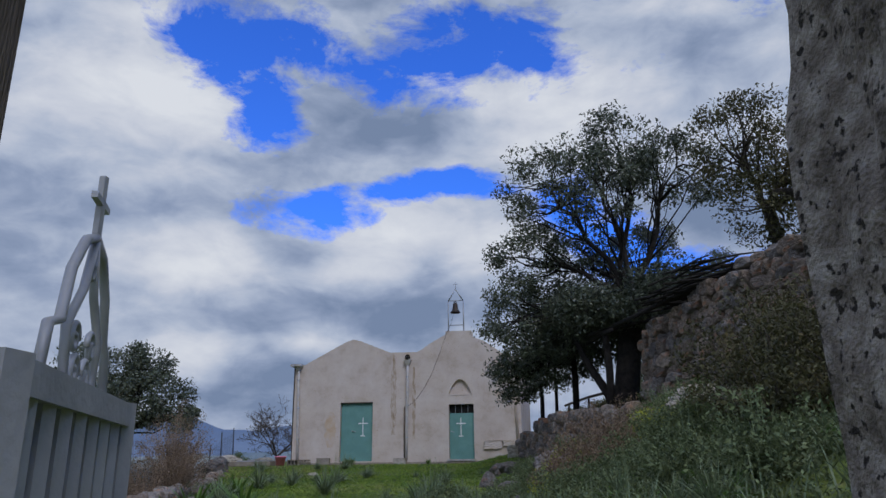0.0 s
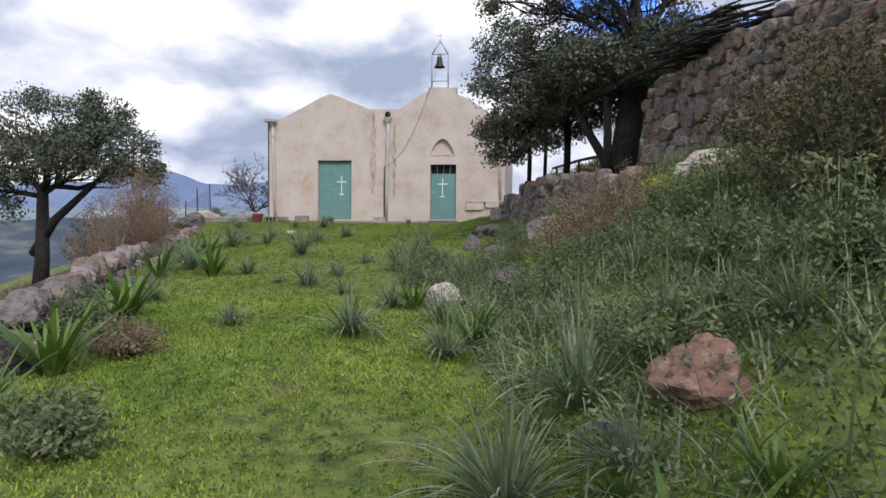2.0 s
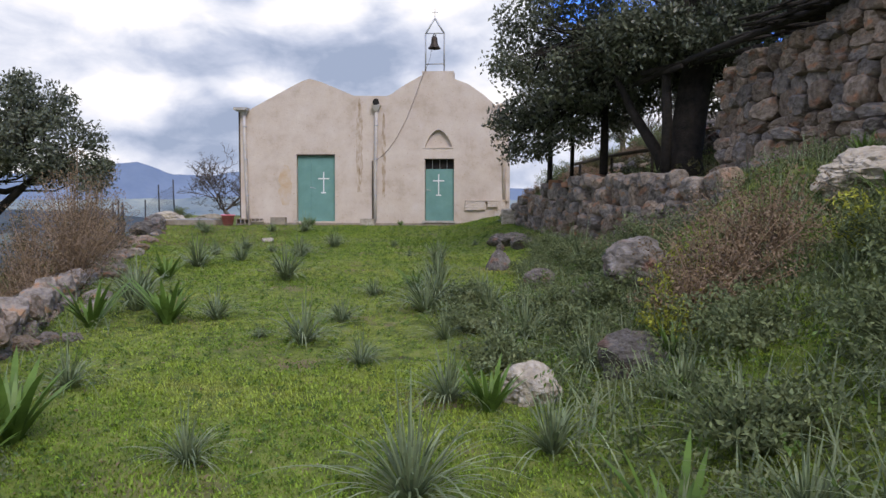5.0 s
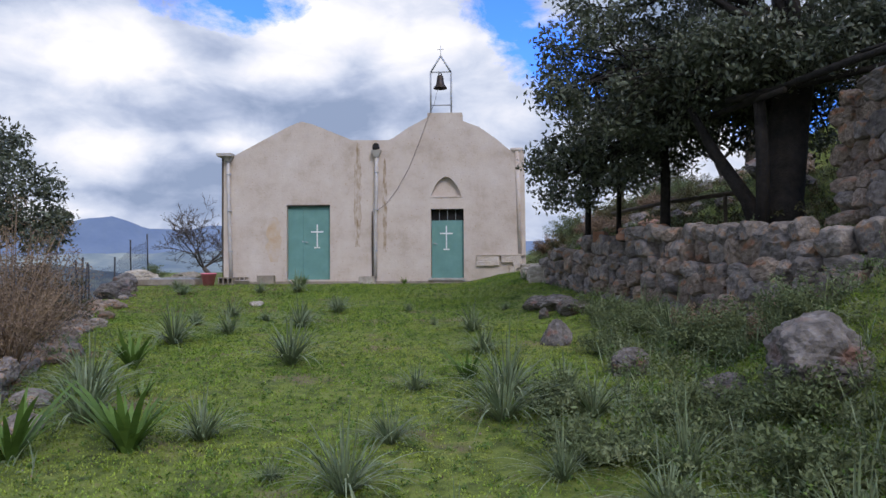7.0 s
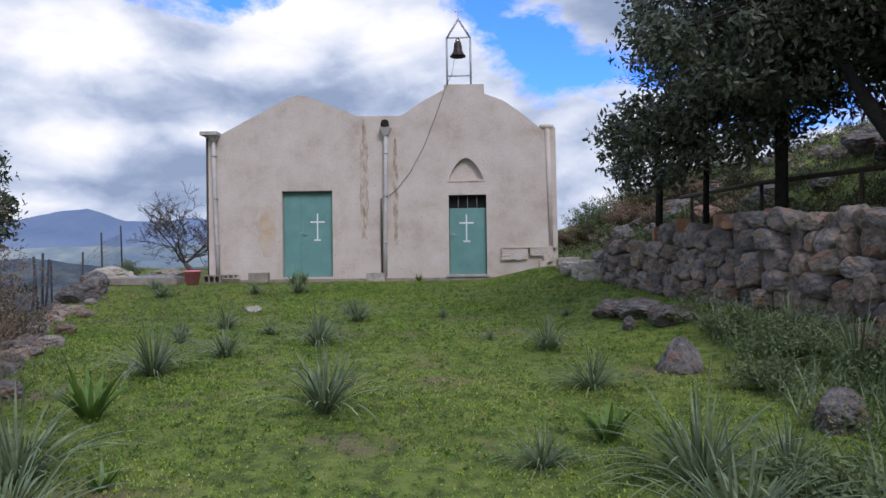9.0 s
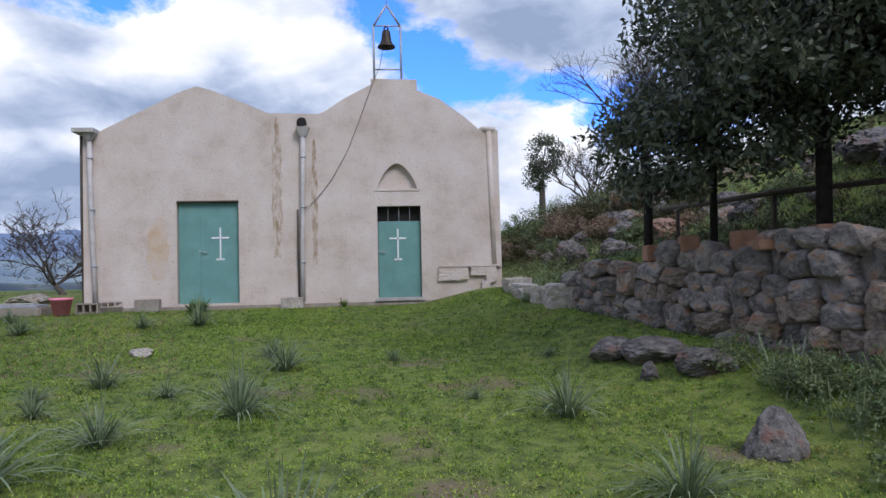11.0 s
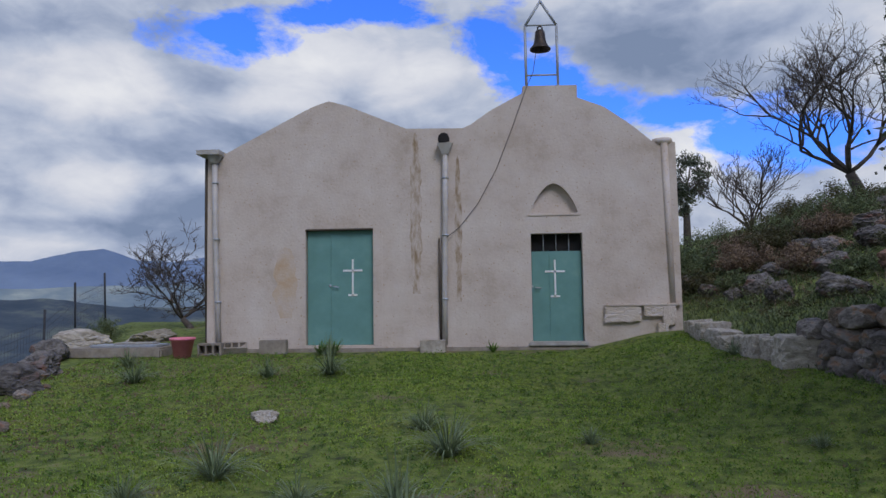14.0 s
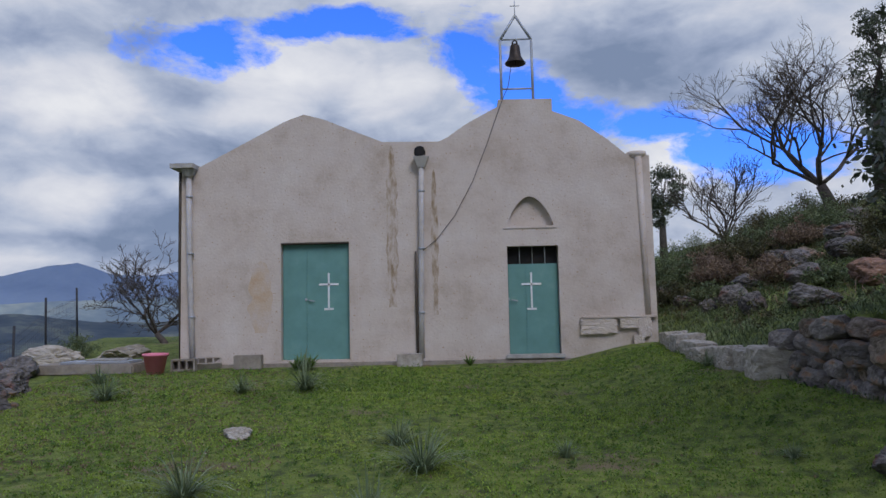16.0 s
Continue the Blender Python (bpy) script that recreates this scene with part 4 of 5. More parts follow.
for i, (x, y, r, h) in enumerate(((6.6, 3.4, 0.55, 0.55), (7.1, 4.6, 0.7, 0.9), (8.0, 5.0, 0.8, 0.9), (8.9, 6.5, 0.9, 1.0), (7.2, 6.8, 0.9, 1.2), (9.6, 4.0, 0.7, 0.7), (10.6, 8.0, 1.0, 1.0), (6.9, 2.2, 0.4, 0.45), (8.4, 2.6, 0.45, 0.4), (11.5, 10.5, 1.0, 1.0), (9.0, 9.5, 1.1, 1.2), (8.8, -1.0, 0.4, 0.4), (10.0, 1.5, 0.6, 0.6), (9.2, -4.0, 0.5, 0.5), (7.6, 3.4, 0.8, 0.7), (8.6, 4.4, 0.9, 0.8), (9.6, 5.6, 1.0, 0.9), (7.9, 1.4, 0.5, 0.5), (9.2, 0.2, 0.6, 0.5), (10.4, 4.6, 1.0, 0.9), (6.3, 4.8, 0.6, 0.7), (11.2, 6.4, 1.1, 1.0), (8.0, -0.4, 0.4, 0.4))):
    bush("dark heath shrub on the rocky hillside", x, y, r, h, (M_LEAF2, M_HERB, M_DRY)[i % 3], M_BARK, 50, 0.028, 500 + i)


def boulder(x, y, w, d, h, mat, label, seed, sink=0.3, turn=0.0):
    rnd = random.Random(int(seed * 10))
    cuts = [(Vector((rnd.gauss(0, 1), rnd.gauss(0, 1), rnd.gauss(0, 0.8))).normalized(), rnd.uniform(0.34, 0.50)) for _ in range(13)]
    bm = bmesh.new()
    bmesh.ops.create_icosphere(bm, subdivisions=5 if w > 0.4 else 4, radius=0.5)
    for v in bm.verts:
        c = v.co.normalized()
        r = min([0.54] + [d0 / max(n.dot(c), 0.02) for n, d0 in cuts])
        r += 0.05 * noise.fractal(c * 2.6 + Vector((seed, seed * 2, 0)), 0.8, 2.0, 5) - 0.05 * max(0.0, noise.noise(c * 6 + Vector((0, seed, 3)))) - 0.025 * max(0.0, noise.noise(c * 14 + Vector((seed, 4, 0))))
        v.co = c * r
    me = bm_mesh("boulder", bm, mat)
    ob = thing("boulder", label, "rock", data=me)
    ob.matrix_world = Matrix.Translation((x, y, gz(x, y) + h * (0.5 - sink))) @ Euler((0, 0, turn)).to_matrix().to_4x4() @ Matrix.Diagonal((w, d, h, 1))


for i, (x, y, w, d, h, mat, lab) in enumerate((
        (5.57, -16.85, 0.46, 0.4, 0.36, M_PALE, "pale grey boulder among grass clumps"), (7.22, -21.3, 0.36, 0.46, 0.36, M_RED, "red-brown broken rock lying in tall grass"), (6.86, -21.45, 0.28, 0.25, 0.16, M_CRAG, "grey rock in tall grass"),
        (6.72, -14.05, 1.1, 0.9, 0.72, M_CRAG, "large grey-brown boulder on the bank"), (6.25, -13.3, 0.5, 0.45, 0.35, M_CRAG, "grey-brown boulder on the bank"), (8.8, -14.5, 1.3, 0.8, 0.5, M_PALE, "pale flat outcrop below the high wall"), (6.3, -16.5, 0.35, 0.6, 0.4, M_CRAG, "grey rock among herbs"),
        (5.17, -10.2, 0.40, 0.32, 0.42, M_CRAG, "grey stone standing in the grass"), (5.78, -11.95, 0.62, 0.42, 0.36, M_CRAG, "grey stone in the grass"), (-0.36, -5.0, 0.45, 0.3, 0.14, M_PALE, "flat pale stone in the lawn"),
        (5.45, -7.6, 0.6, 0.8, 0.3, M_CRAG, "flat grey rock at the terrace wall's foot"), (5.65, -8.3, 0.6, 0.6, 0.3, M_CRAG, "flat grey rock at the terrace wall's foot"), (5.15, -7.2, 0.5, 0.5, 0.3, M_CRAG, "flat grey rock at the terrace wall's foot"),
        (5.17, -8.1, 0.22, 0.2, 0.22, M_CRAG, "small stone in the lawn"), (-4.6, -2.2, 0.9, 0.7, 0.5, M_CRAG, "grey boulder on the valley edge"), (-4.2, -3.4, 0.8, 0.7, 0.5, M_CRAG, "grey boulder on the valley edge"), (-5.3, -0.8, 1.0, 0.7, 0.5, M_CRAG, "grey boulder on the valley edge"), (-5.9, 1.2, 1.1, 0.8, 0.5, M_PALE, "pale boulder on the valley edge"), (-5.0, 2.3, 1.3, 0.8, 0.4, M_PALE, "pale flat boulder behind the slab"),
        (6.9, 0.0, 0.7, 0.8, 0.8, M_CRAG, "grey rock on the hillside"), (7.3, -1.2, 0.9, 0.9, 0.8, M_CRAG, "grey rock on the hillside"), (7.0, 1.2, 0.8, 0.7, 0.9, M_CRAG, "grey rock on the hillside"), (8.1, 0.6, 1.1, 0.9, 0.8, M_CRAG, "grey rock on the hillside"), (8.4, -1.0, 1.1, 1.0, 0.8, M_RED, "red-brown rock on the hillside"), (7.7, 2.4, 0.9, 0.7, 0.6, M_CRAG, "grey lichened rock on the hillside"), (9.3, 1.3, 1.3, 1.0, 0.8, M_CRAG, "grey lichened rock on the hillside"), (10.2, 3.0, 1.5, 1.0, 0.8, M_CRAG, "grey lichened rock on the hillside"), (9.0, 3.8, 1.2, 0.8, 0.6, M_CRAG, "grey rock on the hillside"), (6.7, 3.0, 0.9, 0.6, 0.6, M_CRAG, "grey lichened rock on the hillside"), (9.2, -2.6, 1.1, 0.9, 0.8, M_CRAG, "grey rock on the hillside"), (9.8, -5.0, 1.3, 1.0, 0.9, M_CRAG, "grey lichened rock on the hillside"), (9.3, -7.3, 1.1, 0.9, 0.9, M_CRAG, "grey rock on the hillside"), (11.2, -2.0, 1.6, 1.2, 1.0, M_CRAG, "grey rock on the hillside"), (9.9, -12.6, 0.7, 0.6, 0.6, M_PALE, "pale boulder on top of the high wall"), (9.3, -11.6, 0.5, 0.5, 0.4, M_PALE, "pale boulder on top of the high wall"), (3.05, -20.0, 0.5, 0.4, 0.3, M_CRAG, "grey stone beside broad-leaved plants"), (4.05, -21.7, 0.3, 0.25, 0.16, M_PALE, "small pale stone in the turf"))):
    boulder(x, y, w * (0.65 if x > 6.6 and y > -8 else 1), d * 0.9, h * (0.6 if x > 6.6 and y > -8 else 1), mat, lab, i + 1.5, 0.3, i * 1.3)
HR = random.Random(77)
for i in range(70):
    y = HR.uniform(-7, 9)
    x = HR.uniform(6.5 if y > -2 else 8.0, 13)
    w = HR.uniform(0.2, 0.65)
    boulder(x, y, w, w * HR.uniform(0.7, 1.1), w * HR.uniform(0.5, 0.8), HR.choice((M_CRAG, M_CRAG, M_WARM)), "small lichened rock on the hillside", 60 + i, 0.25, i)
for i in range(26):
    y = HR.uniform(-21, -2)
    x = lerp(y, LEFT_Y, LEFT_X) + HR.uniform(0.0, 0.45)
    w = HR.uniform(0.14, 0.34)
    boulder(float(x), y, w, w * HR.uniform(0.7, 1.1), w * 0.6, HR.choice((M_ROCK, M_WARM)), "small stone fallen beside the valley wall", 140 + i, 0.25, i)


# ---- trees ----
def limb_path(a, b, rnd, n=5, wob=0.12, sag=0.0):
    a, b = Vector(a), Vector(b)
    l = (b - a).length
    return [a.lerp(b, i / n) + Vector((rnd.uniform(-1, 1), rnd.uniform(-1, 1), rnd.uniform(-1, 1))) * wob * l * (0.5 if 0 < i < n else 0) * 0.6 + Vector((0, 0, -sag * l * math.sin(math.pi * i / n))) for i in range(n + 1)]


def leafy_tree(name, label, trunk_runs, fork, blobs, leaf_mat, bark, seed, per=85, leaf=0.046, cluster=0.34):
    """blobs: (centre, radii, clusters): the crown's masses."""
    rnd = random.Random(seed)
    ob = thing(name, label, "tree")
    part("trunk", tubes("trunk", trunk_runs, bark, 12), ob)
    cents, rads, limbs, twigs = [], [], [], []
    for (cx0, cy0, cz0), (rx, ry, rz), n in blobs:
        main = limb_path(fork, (cx0, cy0, cz0), rnd, 6, 0.16)
        limbs.append((main, list(np.linspace(0.075, 0.02, 7))))
        for i in range(n):
            while True:
                d = Vector((rnd.gauss(0, 1), rnd.gauss(0, 1), rnd.gauss(0, 1))).normalized()
                k = rnd.uniform(0.35, 1.0) ** 0.5
                if noise.noise(d * 1.9 + Vector((cx0, cz0, seed))) > -0.22:
                    break
            c = Vector((cx0 + d.x * rx * k, cy0 + d.y * ry * k, cz0 + d.z * rz * k))
            cents.append(c)
            rads.append(cluster * rnd.uniform(0.6, 1.25))
            if i % 3 == 0:
                twigs.append((limb_path(main[rnd.randint(2, 6)], c, rnd, 4, 0.2), [0.026, 0.02, 0.015, 0.01, 0.005]))
    for run in limbs:
        part("limb", tubes("limb", [run], bark, 8), ob)
    tagged(part("twigwork", tubes("twigwork", twigs, bark, 5), ob), kind="stuff")
    part("crown", quads_mesh("crown", leaf_cloud(cents, rads, per, leaf, seed, 0.3), leaf_mat), ob)
    return ob


def bare_tree(name, label, base, fork_h, spread, height, seed, lean=(0, 0), depth=5):
    rnd = random.Random(seed)
    ob = thing(name, label, "tree")
    runs = []

    def grow(p, d, l, r, k):
        q, pts = p.copy(), [p.copy()]
        for _ in range(4):
            d = (d + Vector((rnd.uniform(-1, 1), rnd.uniform(-1, 1), rnd.uniform(-0.6, 0.8))) * 0.22).normalized()
            q = q + d * l / 4
            pts.append(q.copy())
        runs.append((pts, list(np.linspace(max(r, 0.006), max(r * 0.62, 0.004), 5))))
        if k:
            for _ in range(rnd.choice((2, 3, 3))):
                nd = (d + Vector((rnd.uniform(-1, 1) * spread, rnd.uniform(-1, 1) * spread, rnd.uniform(-0.35, 0.75)))).normalized()
                grow(pts[rnd.choice((2, 3, 4, 4))], nd, l * rnd.uniform(0.6, 0.85), r * 0.6, k - 1)

    b = Vector((*base, gz(*base) - 0.15))
    trunk = [b, b + Vector((lean[0] * 0.4, lean[1] * 0.4, fork_h * 0.5)), b + Vector((lean[0], lean[1], fork_h))]
    for _ in range(6):
        grow(trunk[-1], Vector((rnd.uniform(-1, 1) * spread, rnd.uniform(-1, 1) * spread, 0.8)).normalized(), height * 0.31, 0.038 * height / 2.5, depth)
    part("trunk", tubes("trunk", [(trunk, [0.10 * height / 2.5, 0.085 * height / 2.5, 0.07 * height / 2.5])], M_TWIG, 9), ob)
    tagged(part("twigwork", tubes("twigwork", runs, M_TWIG, 4), ob), kind="stuff")
    return ob


leafy_tree("carob_tree", "large dark evergreen tree with a near-black leaning trunk on the terrace",
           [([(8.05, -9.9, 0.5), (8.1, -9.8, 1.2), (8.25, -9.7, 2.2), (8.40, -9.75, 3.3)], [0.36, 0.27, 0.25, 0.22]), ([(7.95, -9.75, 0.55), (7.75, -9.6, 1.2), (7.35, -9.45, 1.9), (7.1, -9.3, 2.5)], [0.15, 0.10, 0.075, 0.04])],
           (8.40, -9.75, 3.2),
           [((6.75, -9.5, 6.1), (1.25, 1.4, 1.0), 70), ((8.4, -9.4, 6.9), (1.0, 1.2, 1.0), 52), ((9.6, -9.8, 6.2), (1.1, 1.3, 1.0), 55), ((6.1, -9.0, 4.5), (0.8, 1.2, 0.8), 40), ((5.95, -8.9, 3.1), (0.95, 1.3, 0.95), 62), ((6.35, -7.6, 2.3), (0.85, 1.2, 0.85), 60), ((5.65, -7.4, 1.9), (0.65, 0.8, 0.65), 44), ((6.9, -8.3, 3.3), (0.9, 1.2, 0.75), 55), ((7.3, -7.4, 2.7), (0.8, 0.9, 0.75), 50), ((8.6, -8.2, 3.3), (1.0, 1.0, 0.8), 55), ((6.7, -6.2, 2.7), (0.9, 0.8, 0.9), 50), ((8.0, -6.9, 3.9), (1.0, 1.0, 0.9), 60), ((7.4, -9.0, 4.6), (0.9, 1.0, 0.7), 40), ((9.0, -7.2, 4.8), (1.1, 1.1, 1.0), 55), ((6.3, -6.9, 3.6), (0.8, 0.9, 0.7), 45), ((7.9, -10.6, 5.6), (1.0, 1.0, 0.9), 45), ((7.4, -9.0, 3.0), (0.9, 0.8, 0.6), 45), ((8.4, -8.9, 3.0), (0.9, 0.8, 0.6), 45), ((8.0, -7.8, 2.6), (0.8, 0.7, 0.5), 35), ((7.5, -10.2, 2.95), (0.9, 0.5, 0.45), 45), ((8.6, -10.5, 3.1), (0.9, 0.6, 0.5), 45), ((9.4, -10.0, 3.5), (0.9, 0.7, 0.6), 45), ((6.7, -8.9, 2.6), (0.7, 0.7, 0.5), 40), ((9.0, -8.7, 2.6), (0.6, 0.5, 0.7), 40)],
           M_LEAF, M_NEARBLACK, 21)
leafy_tree("oak_tree", "brown-green evergreen oak on the bank above the high wall", [([(10.9, -12.6, 2.4), (10.8, -12.4, 3.4), (10.6, -12.6, 4.2)], [0.18, 0.13, 0.1])], (10.6, -12.6, 4.1),
           [((10.1, -12.9, 5.2), (0.95, 1.1, 0.95), 60), ((11.2, -13.0, 5.1), (1.0, 1.2, 1.0), 60), ((10.6, -13.2, 4.0), (0.9, 1.0, 0.7), 45), ((11.9, -14.5, 4.4), (1.1, 1.2, 1.2), 60), ((11.6, -16.2, 4.2), (1.0, 1.2, 1.2), 50)], M_LEAF2, M_BARK, 33, leaf=0.036)
leafy_tree("oak_tree", "low olive-green tree behind the high wall", [([(9.6, -8.6, 2.0), (9.6, -8.7, 2.8)], [0.12, 0.08])], (9.6, -8.7, 2.8), [((9.7, -8.8, 3.5), (0.8, 0.8, 0.6), 45)], M_LEAF, M_BARK, 35, leaf=0.034)
zt = gz(-4.9, -8.7)
leafy_tree("evergreen_tree", "spreading dark evergreen tree below the valley wall", [([(-5.1, -8.9, zt - 0.2), (-5.0, -8.9, zt + 0.9), (-4.9, -9.0, 0.6)], [0.2, 0.16, 0.12]), ([(-5.3, -8.8, -0.9), (-4.6, -9.0, -0.1), (-3.7, -9.1, 0.6), (-3.2, -9.0, 1.1)], [0.12, 0.1, 0.07, 0.04])], (-4.9, -9.0, 0.5),
           [((-4.5, -9.0, 2.1), (1.1, 1.2, 0.75), 75), ((-5.7, -9.0, 1.4), (0.95, 1.2, 0.75), 60), ((-3.2, -9.0, 1.5), (0.95, 1.0, 0.65), 60), ((-2.6, -9.0, 1.0), (0.6, 0.7, 0.35), 30), ((-4.3, -9.6, 1.3), (1.0, 0.8, 0.5), 45), ((-6.3, -9.2, 0.5), (0.8, 0.9, 0.7), 40), ((-3.7, -8.6, 2.3), (0.7, 0.9, 0.5), 35)], M_LEAF, M_NEARBLACK, 41)
leafy_tree("evergreen_tree", "dark evergreen tree on the hill behind the chapel", [([(12.0, 24, gz(12, 24) - 0.2), (12.0, 24, 5.2)], [0.22, 0.14])], (12.0, 24, 5.0), [((12.2, 24, 6.6), (0.9, 0.9, 1.2), 45), ((11.8, 24.0, 5.4), (0.6, 0.6, 0.6), 20)], M_LEAF, M_BARK, 43, leaf=0.07, cluster=0.4)
bare_tree("bare_tree", "leafless tree with dense twigs beside the chapel", (-5.85, 6.5), 0.4, 1.35, 2.6, 6, (-0.3, 0), 6)
bare_tree("bare_tree", "tall leafless tree on the rocky hillside", (14.2, 11.5), 1.0, 1.1, 5.6, 14, (-0.4, 0), 6)
bare_tree("bare_tree", "dead branching tree on the hill behind the chapel", (11.3, 13.5), 0.5, 0.8, 3.6, 17, (0, 0), 5)
leafy_tree("evergreen_tree", "dark evergreen tree at the hill's edge", [([(14.1, 8.6, gz(14.1, 8.6) - 0.2), (14.15, 8.6, 6.8)], [0.2, 0.14])], (14.15, 8.6, 6.6), [((14.3, 8.6, 7.9), (0.7, 1.0, 1.6), 60), ((14.6, 8.6, 6.6), (0.8, 0.9, 0.9), 40)], M_LEAF, M_BARK, 47, leaf=0.055)

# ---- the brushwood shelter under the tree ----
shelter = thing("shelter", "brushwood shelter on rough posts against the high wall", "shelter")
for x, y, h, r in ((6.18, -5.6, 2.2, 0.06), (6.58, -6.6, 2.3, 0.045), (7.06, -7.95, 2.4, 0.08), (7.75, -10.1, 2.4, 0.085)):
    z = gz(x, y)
    part("post", tubes("post", [([(x, y, z - 0.1), (x + 0.02, y, z + h * 0.5 - 0.3), (x - 0.01, y, h)], [r, r * 0.95, r * 0.85])], M_NEARBLACK, 9), shelter)
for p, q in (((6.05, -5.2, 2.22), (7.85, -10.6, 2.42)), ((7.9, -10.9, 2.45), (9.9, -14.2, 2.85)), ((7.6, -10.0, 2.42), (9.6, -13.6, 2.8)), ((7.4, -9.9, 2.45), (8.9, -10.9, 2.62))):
    part("beam", tubes("beam", [(limb_path(p, q, RND, 4, 0.02), 0.042)], M_NEARBLACK, 8), shelter)
runs = []
for i in range(70):
    f = RND.random()
    a = Vector((8.3, -11.4, 2.52)).lerp(Vector((9.0, -14.0, 2.78)), f) + Vector((RND.uniform(-0.3, 0.5), RND.uniform(-0.3, 0.3), RND.uniform(-0.03, 0.10)))
    d = Vector((RND.uniform(0.4, 1.1), RND.uniform(-0.7, 0.3), RND.uniform(0.0, 0.16)))
    runs.append((limb_path(a, a + d, RND, 3, 0.08), [0.022, 0.02, 0.016, 0.01]))
tagged(part("brushwood", tubes("brushwood", runs, M_NEARBLACK, 5), shelter, "dark heaped branches"), kind="stuff")

rail = thing("bench_rail", "weathered wooden rail on short posts under the tree", "rail")
for x, y in ((6.9, -4.9), (7.4, -6.5), (7.9, -8.2)):
    part("post", tubes("post", [([(x, y, gz(x, y) - 0.1), (x, y, gz(x, y) + 0.52)], 0.03)], M_WOOD, 8), rail)
part("top_rail", tubes("top_rail", [([(6.8, -4.6, gz(6.9, -4.9) + 0.50), (7.4, -6.5, gz(7.4, -6.5) + 0.53), (8.0, -8.5, gz(7.9, -8.2) + 0.54)], 0.035)], M_WOOD, 8), rail)


def hollow_block(name, label, category, x, y, z, size, turn, mat, holes, tilt=0.0):
    ob = thing(name, label, category, m=pose(x, y, z, tilt, 0, turn))
    w, d, h = size
    bm = bmesh.new()
    t = 0.03
    if holes:
        cw = (w - t) / holes
        for k in range(holes + 1):
            bmesh.ops.create_cube(bm, size=1, matrix=Matrix.Translation((-w / 2 + t / 2 + k * cw, 0, h / 2)) @ Matrix.Diagonal((t, d, h - 2 * t, 1)))
        for zz in (t / 2, h - t / 2):
            bmesh.ops.create_cube(bm, size=1, matrix=Matrix.Translation((0, 0, zz)) @ Matrix.Diagonal((w, d, t, 1)))
        bmesh.ops.create_cube(bm, size=1, matrix=Matrix.Translation((0, d / 2 - 0.02, h / 2)) @ Matrix.Diagonal((w - 2 * t, 0.02, h - 2 * t, 1)))
    else:
        bmesh.ops.create_cube(bm, size=1, matrix=Matrix.Translation((0, 0, h / 2)) @ Matrix.Diagonal((w, d, h, 1)))
        bmesh.ops.bevel(bm, geom=bm.edges[:], offset=0.012, segments=2, affect="EDGES")
    part("body", bm_mesh("body", bm, mat), ob)


for x, y, z, s, a in ((6.15, -6.6, 0.84, (0.42, 0.2, 0.2), 72), (6.45, -7.3, 0.84, (0.42, 0.2, 0.22), 76), (6.75, -8.3, 0.86, (0.5, 0.3, 0.2), 70), (6.0, -5.9, 0.76, (0.36, 0.2, 0.2), 80), (6.35, -7.9, 0.84, (0.5, 0.25, 0.1), 74)):
    hollow_block("clay_block", "orange fired-clay block lying on the terrace wall", "block", x + 0.12, y, z - 0.10, s, a, M_CLAY, 0)
zb = gz(-2.5, -0.35)
hollow_block("hollow_block", "hollow concrete block with open cells by the chapel corner", "block", -2.75, -0.32, zb, (0.40, 0.2, 0.2), 4, M_BLOCK, 3)
hollow_block("hollow_block", "hollow concrete block lying open side up by the chapel", "block", -2.38, -0.16, zb + 0.02, (0.40, 0.2, 0.2), 20, M_BLOCK, 3, -60)
hollow_block("stone_block", "brown rectangular block leaning at the chapel wall", "block", -1.68, -0.26, gz(-1.68, -0.3), (0.46, 0.2, 0.24), 2, M_BLOCK, 0)
hollow_block("stone_block", "pale rough block at the drainpipe's foot", "block", 1.05, -0.2, gz(1.05, -0.2) - 0.02, (0.42, 0.24, 0.22), -3, M_PALE, 0)
zp = gz(-3.1, -0.7)
pot = thing("flower_pot", "faded pink plastic flower pot on the grass", "pot", m=pose(-3.12, -0.62, zp))
part("pot", lathe("pot", [(0.0, 0.0), (0.13, 0.0), (0.19, 0.30), (0.21, 0.30), (0.21, 0.34), (0.185, 0.34), (0.12, 0.05), (0.0, 0.05)], M_PINK), pot)
slab = thing("cistern_slab", "low concrete cistern slab with metal strips on top", "slab", m=pose(-4.35, -0.15, gz(-4.35, -0.2)))
part("kerb", box("kerb", (1.7, 0.9, 0.18), M_BLOCK, (0, 0, 0.05), 0.03), slab)
part("lid", box("lid", (1.2, 0.5, 0.04), M_IRON, (0.1, 0, 0.16), 0.01), slab, "grey metal sheet lid")
part("lid", box("lid", (0.7, 0.3, 0.03), M_SLAB, (0.2, 0.05, 0.195), 0.01), slab, "pale metal strip")

# ---- fence on the valley edge ----
fence = thing("wire_fence", "dark wire fence on thin leaning posts", "fence")
FP = [(-1.9, -10.4), (-2.6, -8.9), (-3.3, -7.3), (-4.2, -5.4), (-5.2, -3.4), (-5.6, -2.4), (-5.8, -2.0), (-6.0, -1.6), (-6.4, -0.6), (-6.8, 1.4), (-7.3, 3.4), (-8.0, 6.0)]
tops = []
for i, (x, y) in enumerate(FP):
    z, rn = gz(x, y), RND.uniform(-0.08, 0.08)
    hp = (1.35, 1.5, 1.3, 1.4, 1.5, 1.7, 1.75, 1.6, 1.5, 1.5, 1.55, 1.5)[i]
    part("post", tubes("post", [([(x, y, z - 0.1), (x + rn, y + rn, z + hp)], 0.026)], M_NET, 6), fence)
    tops.append((x, y, z, hp))
runs = []
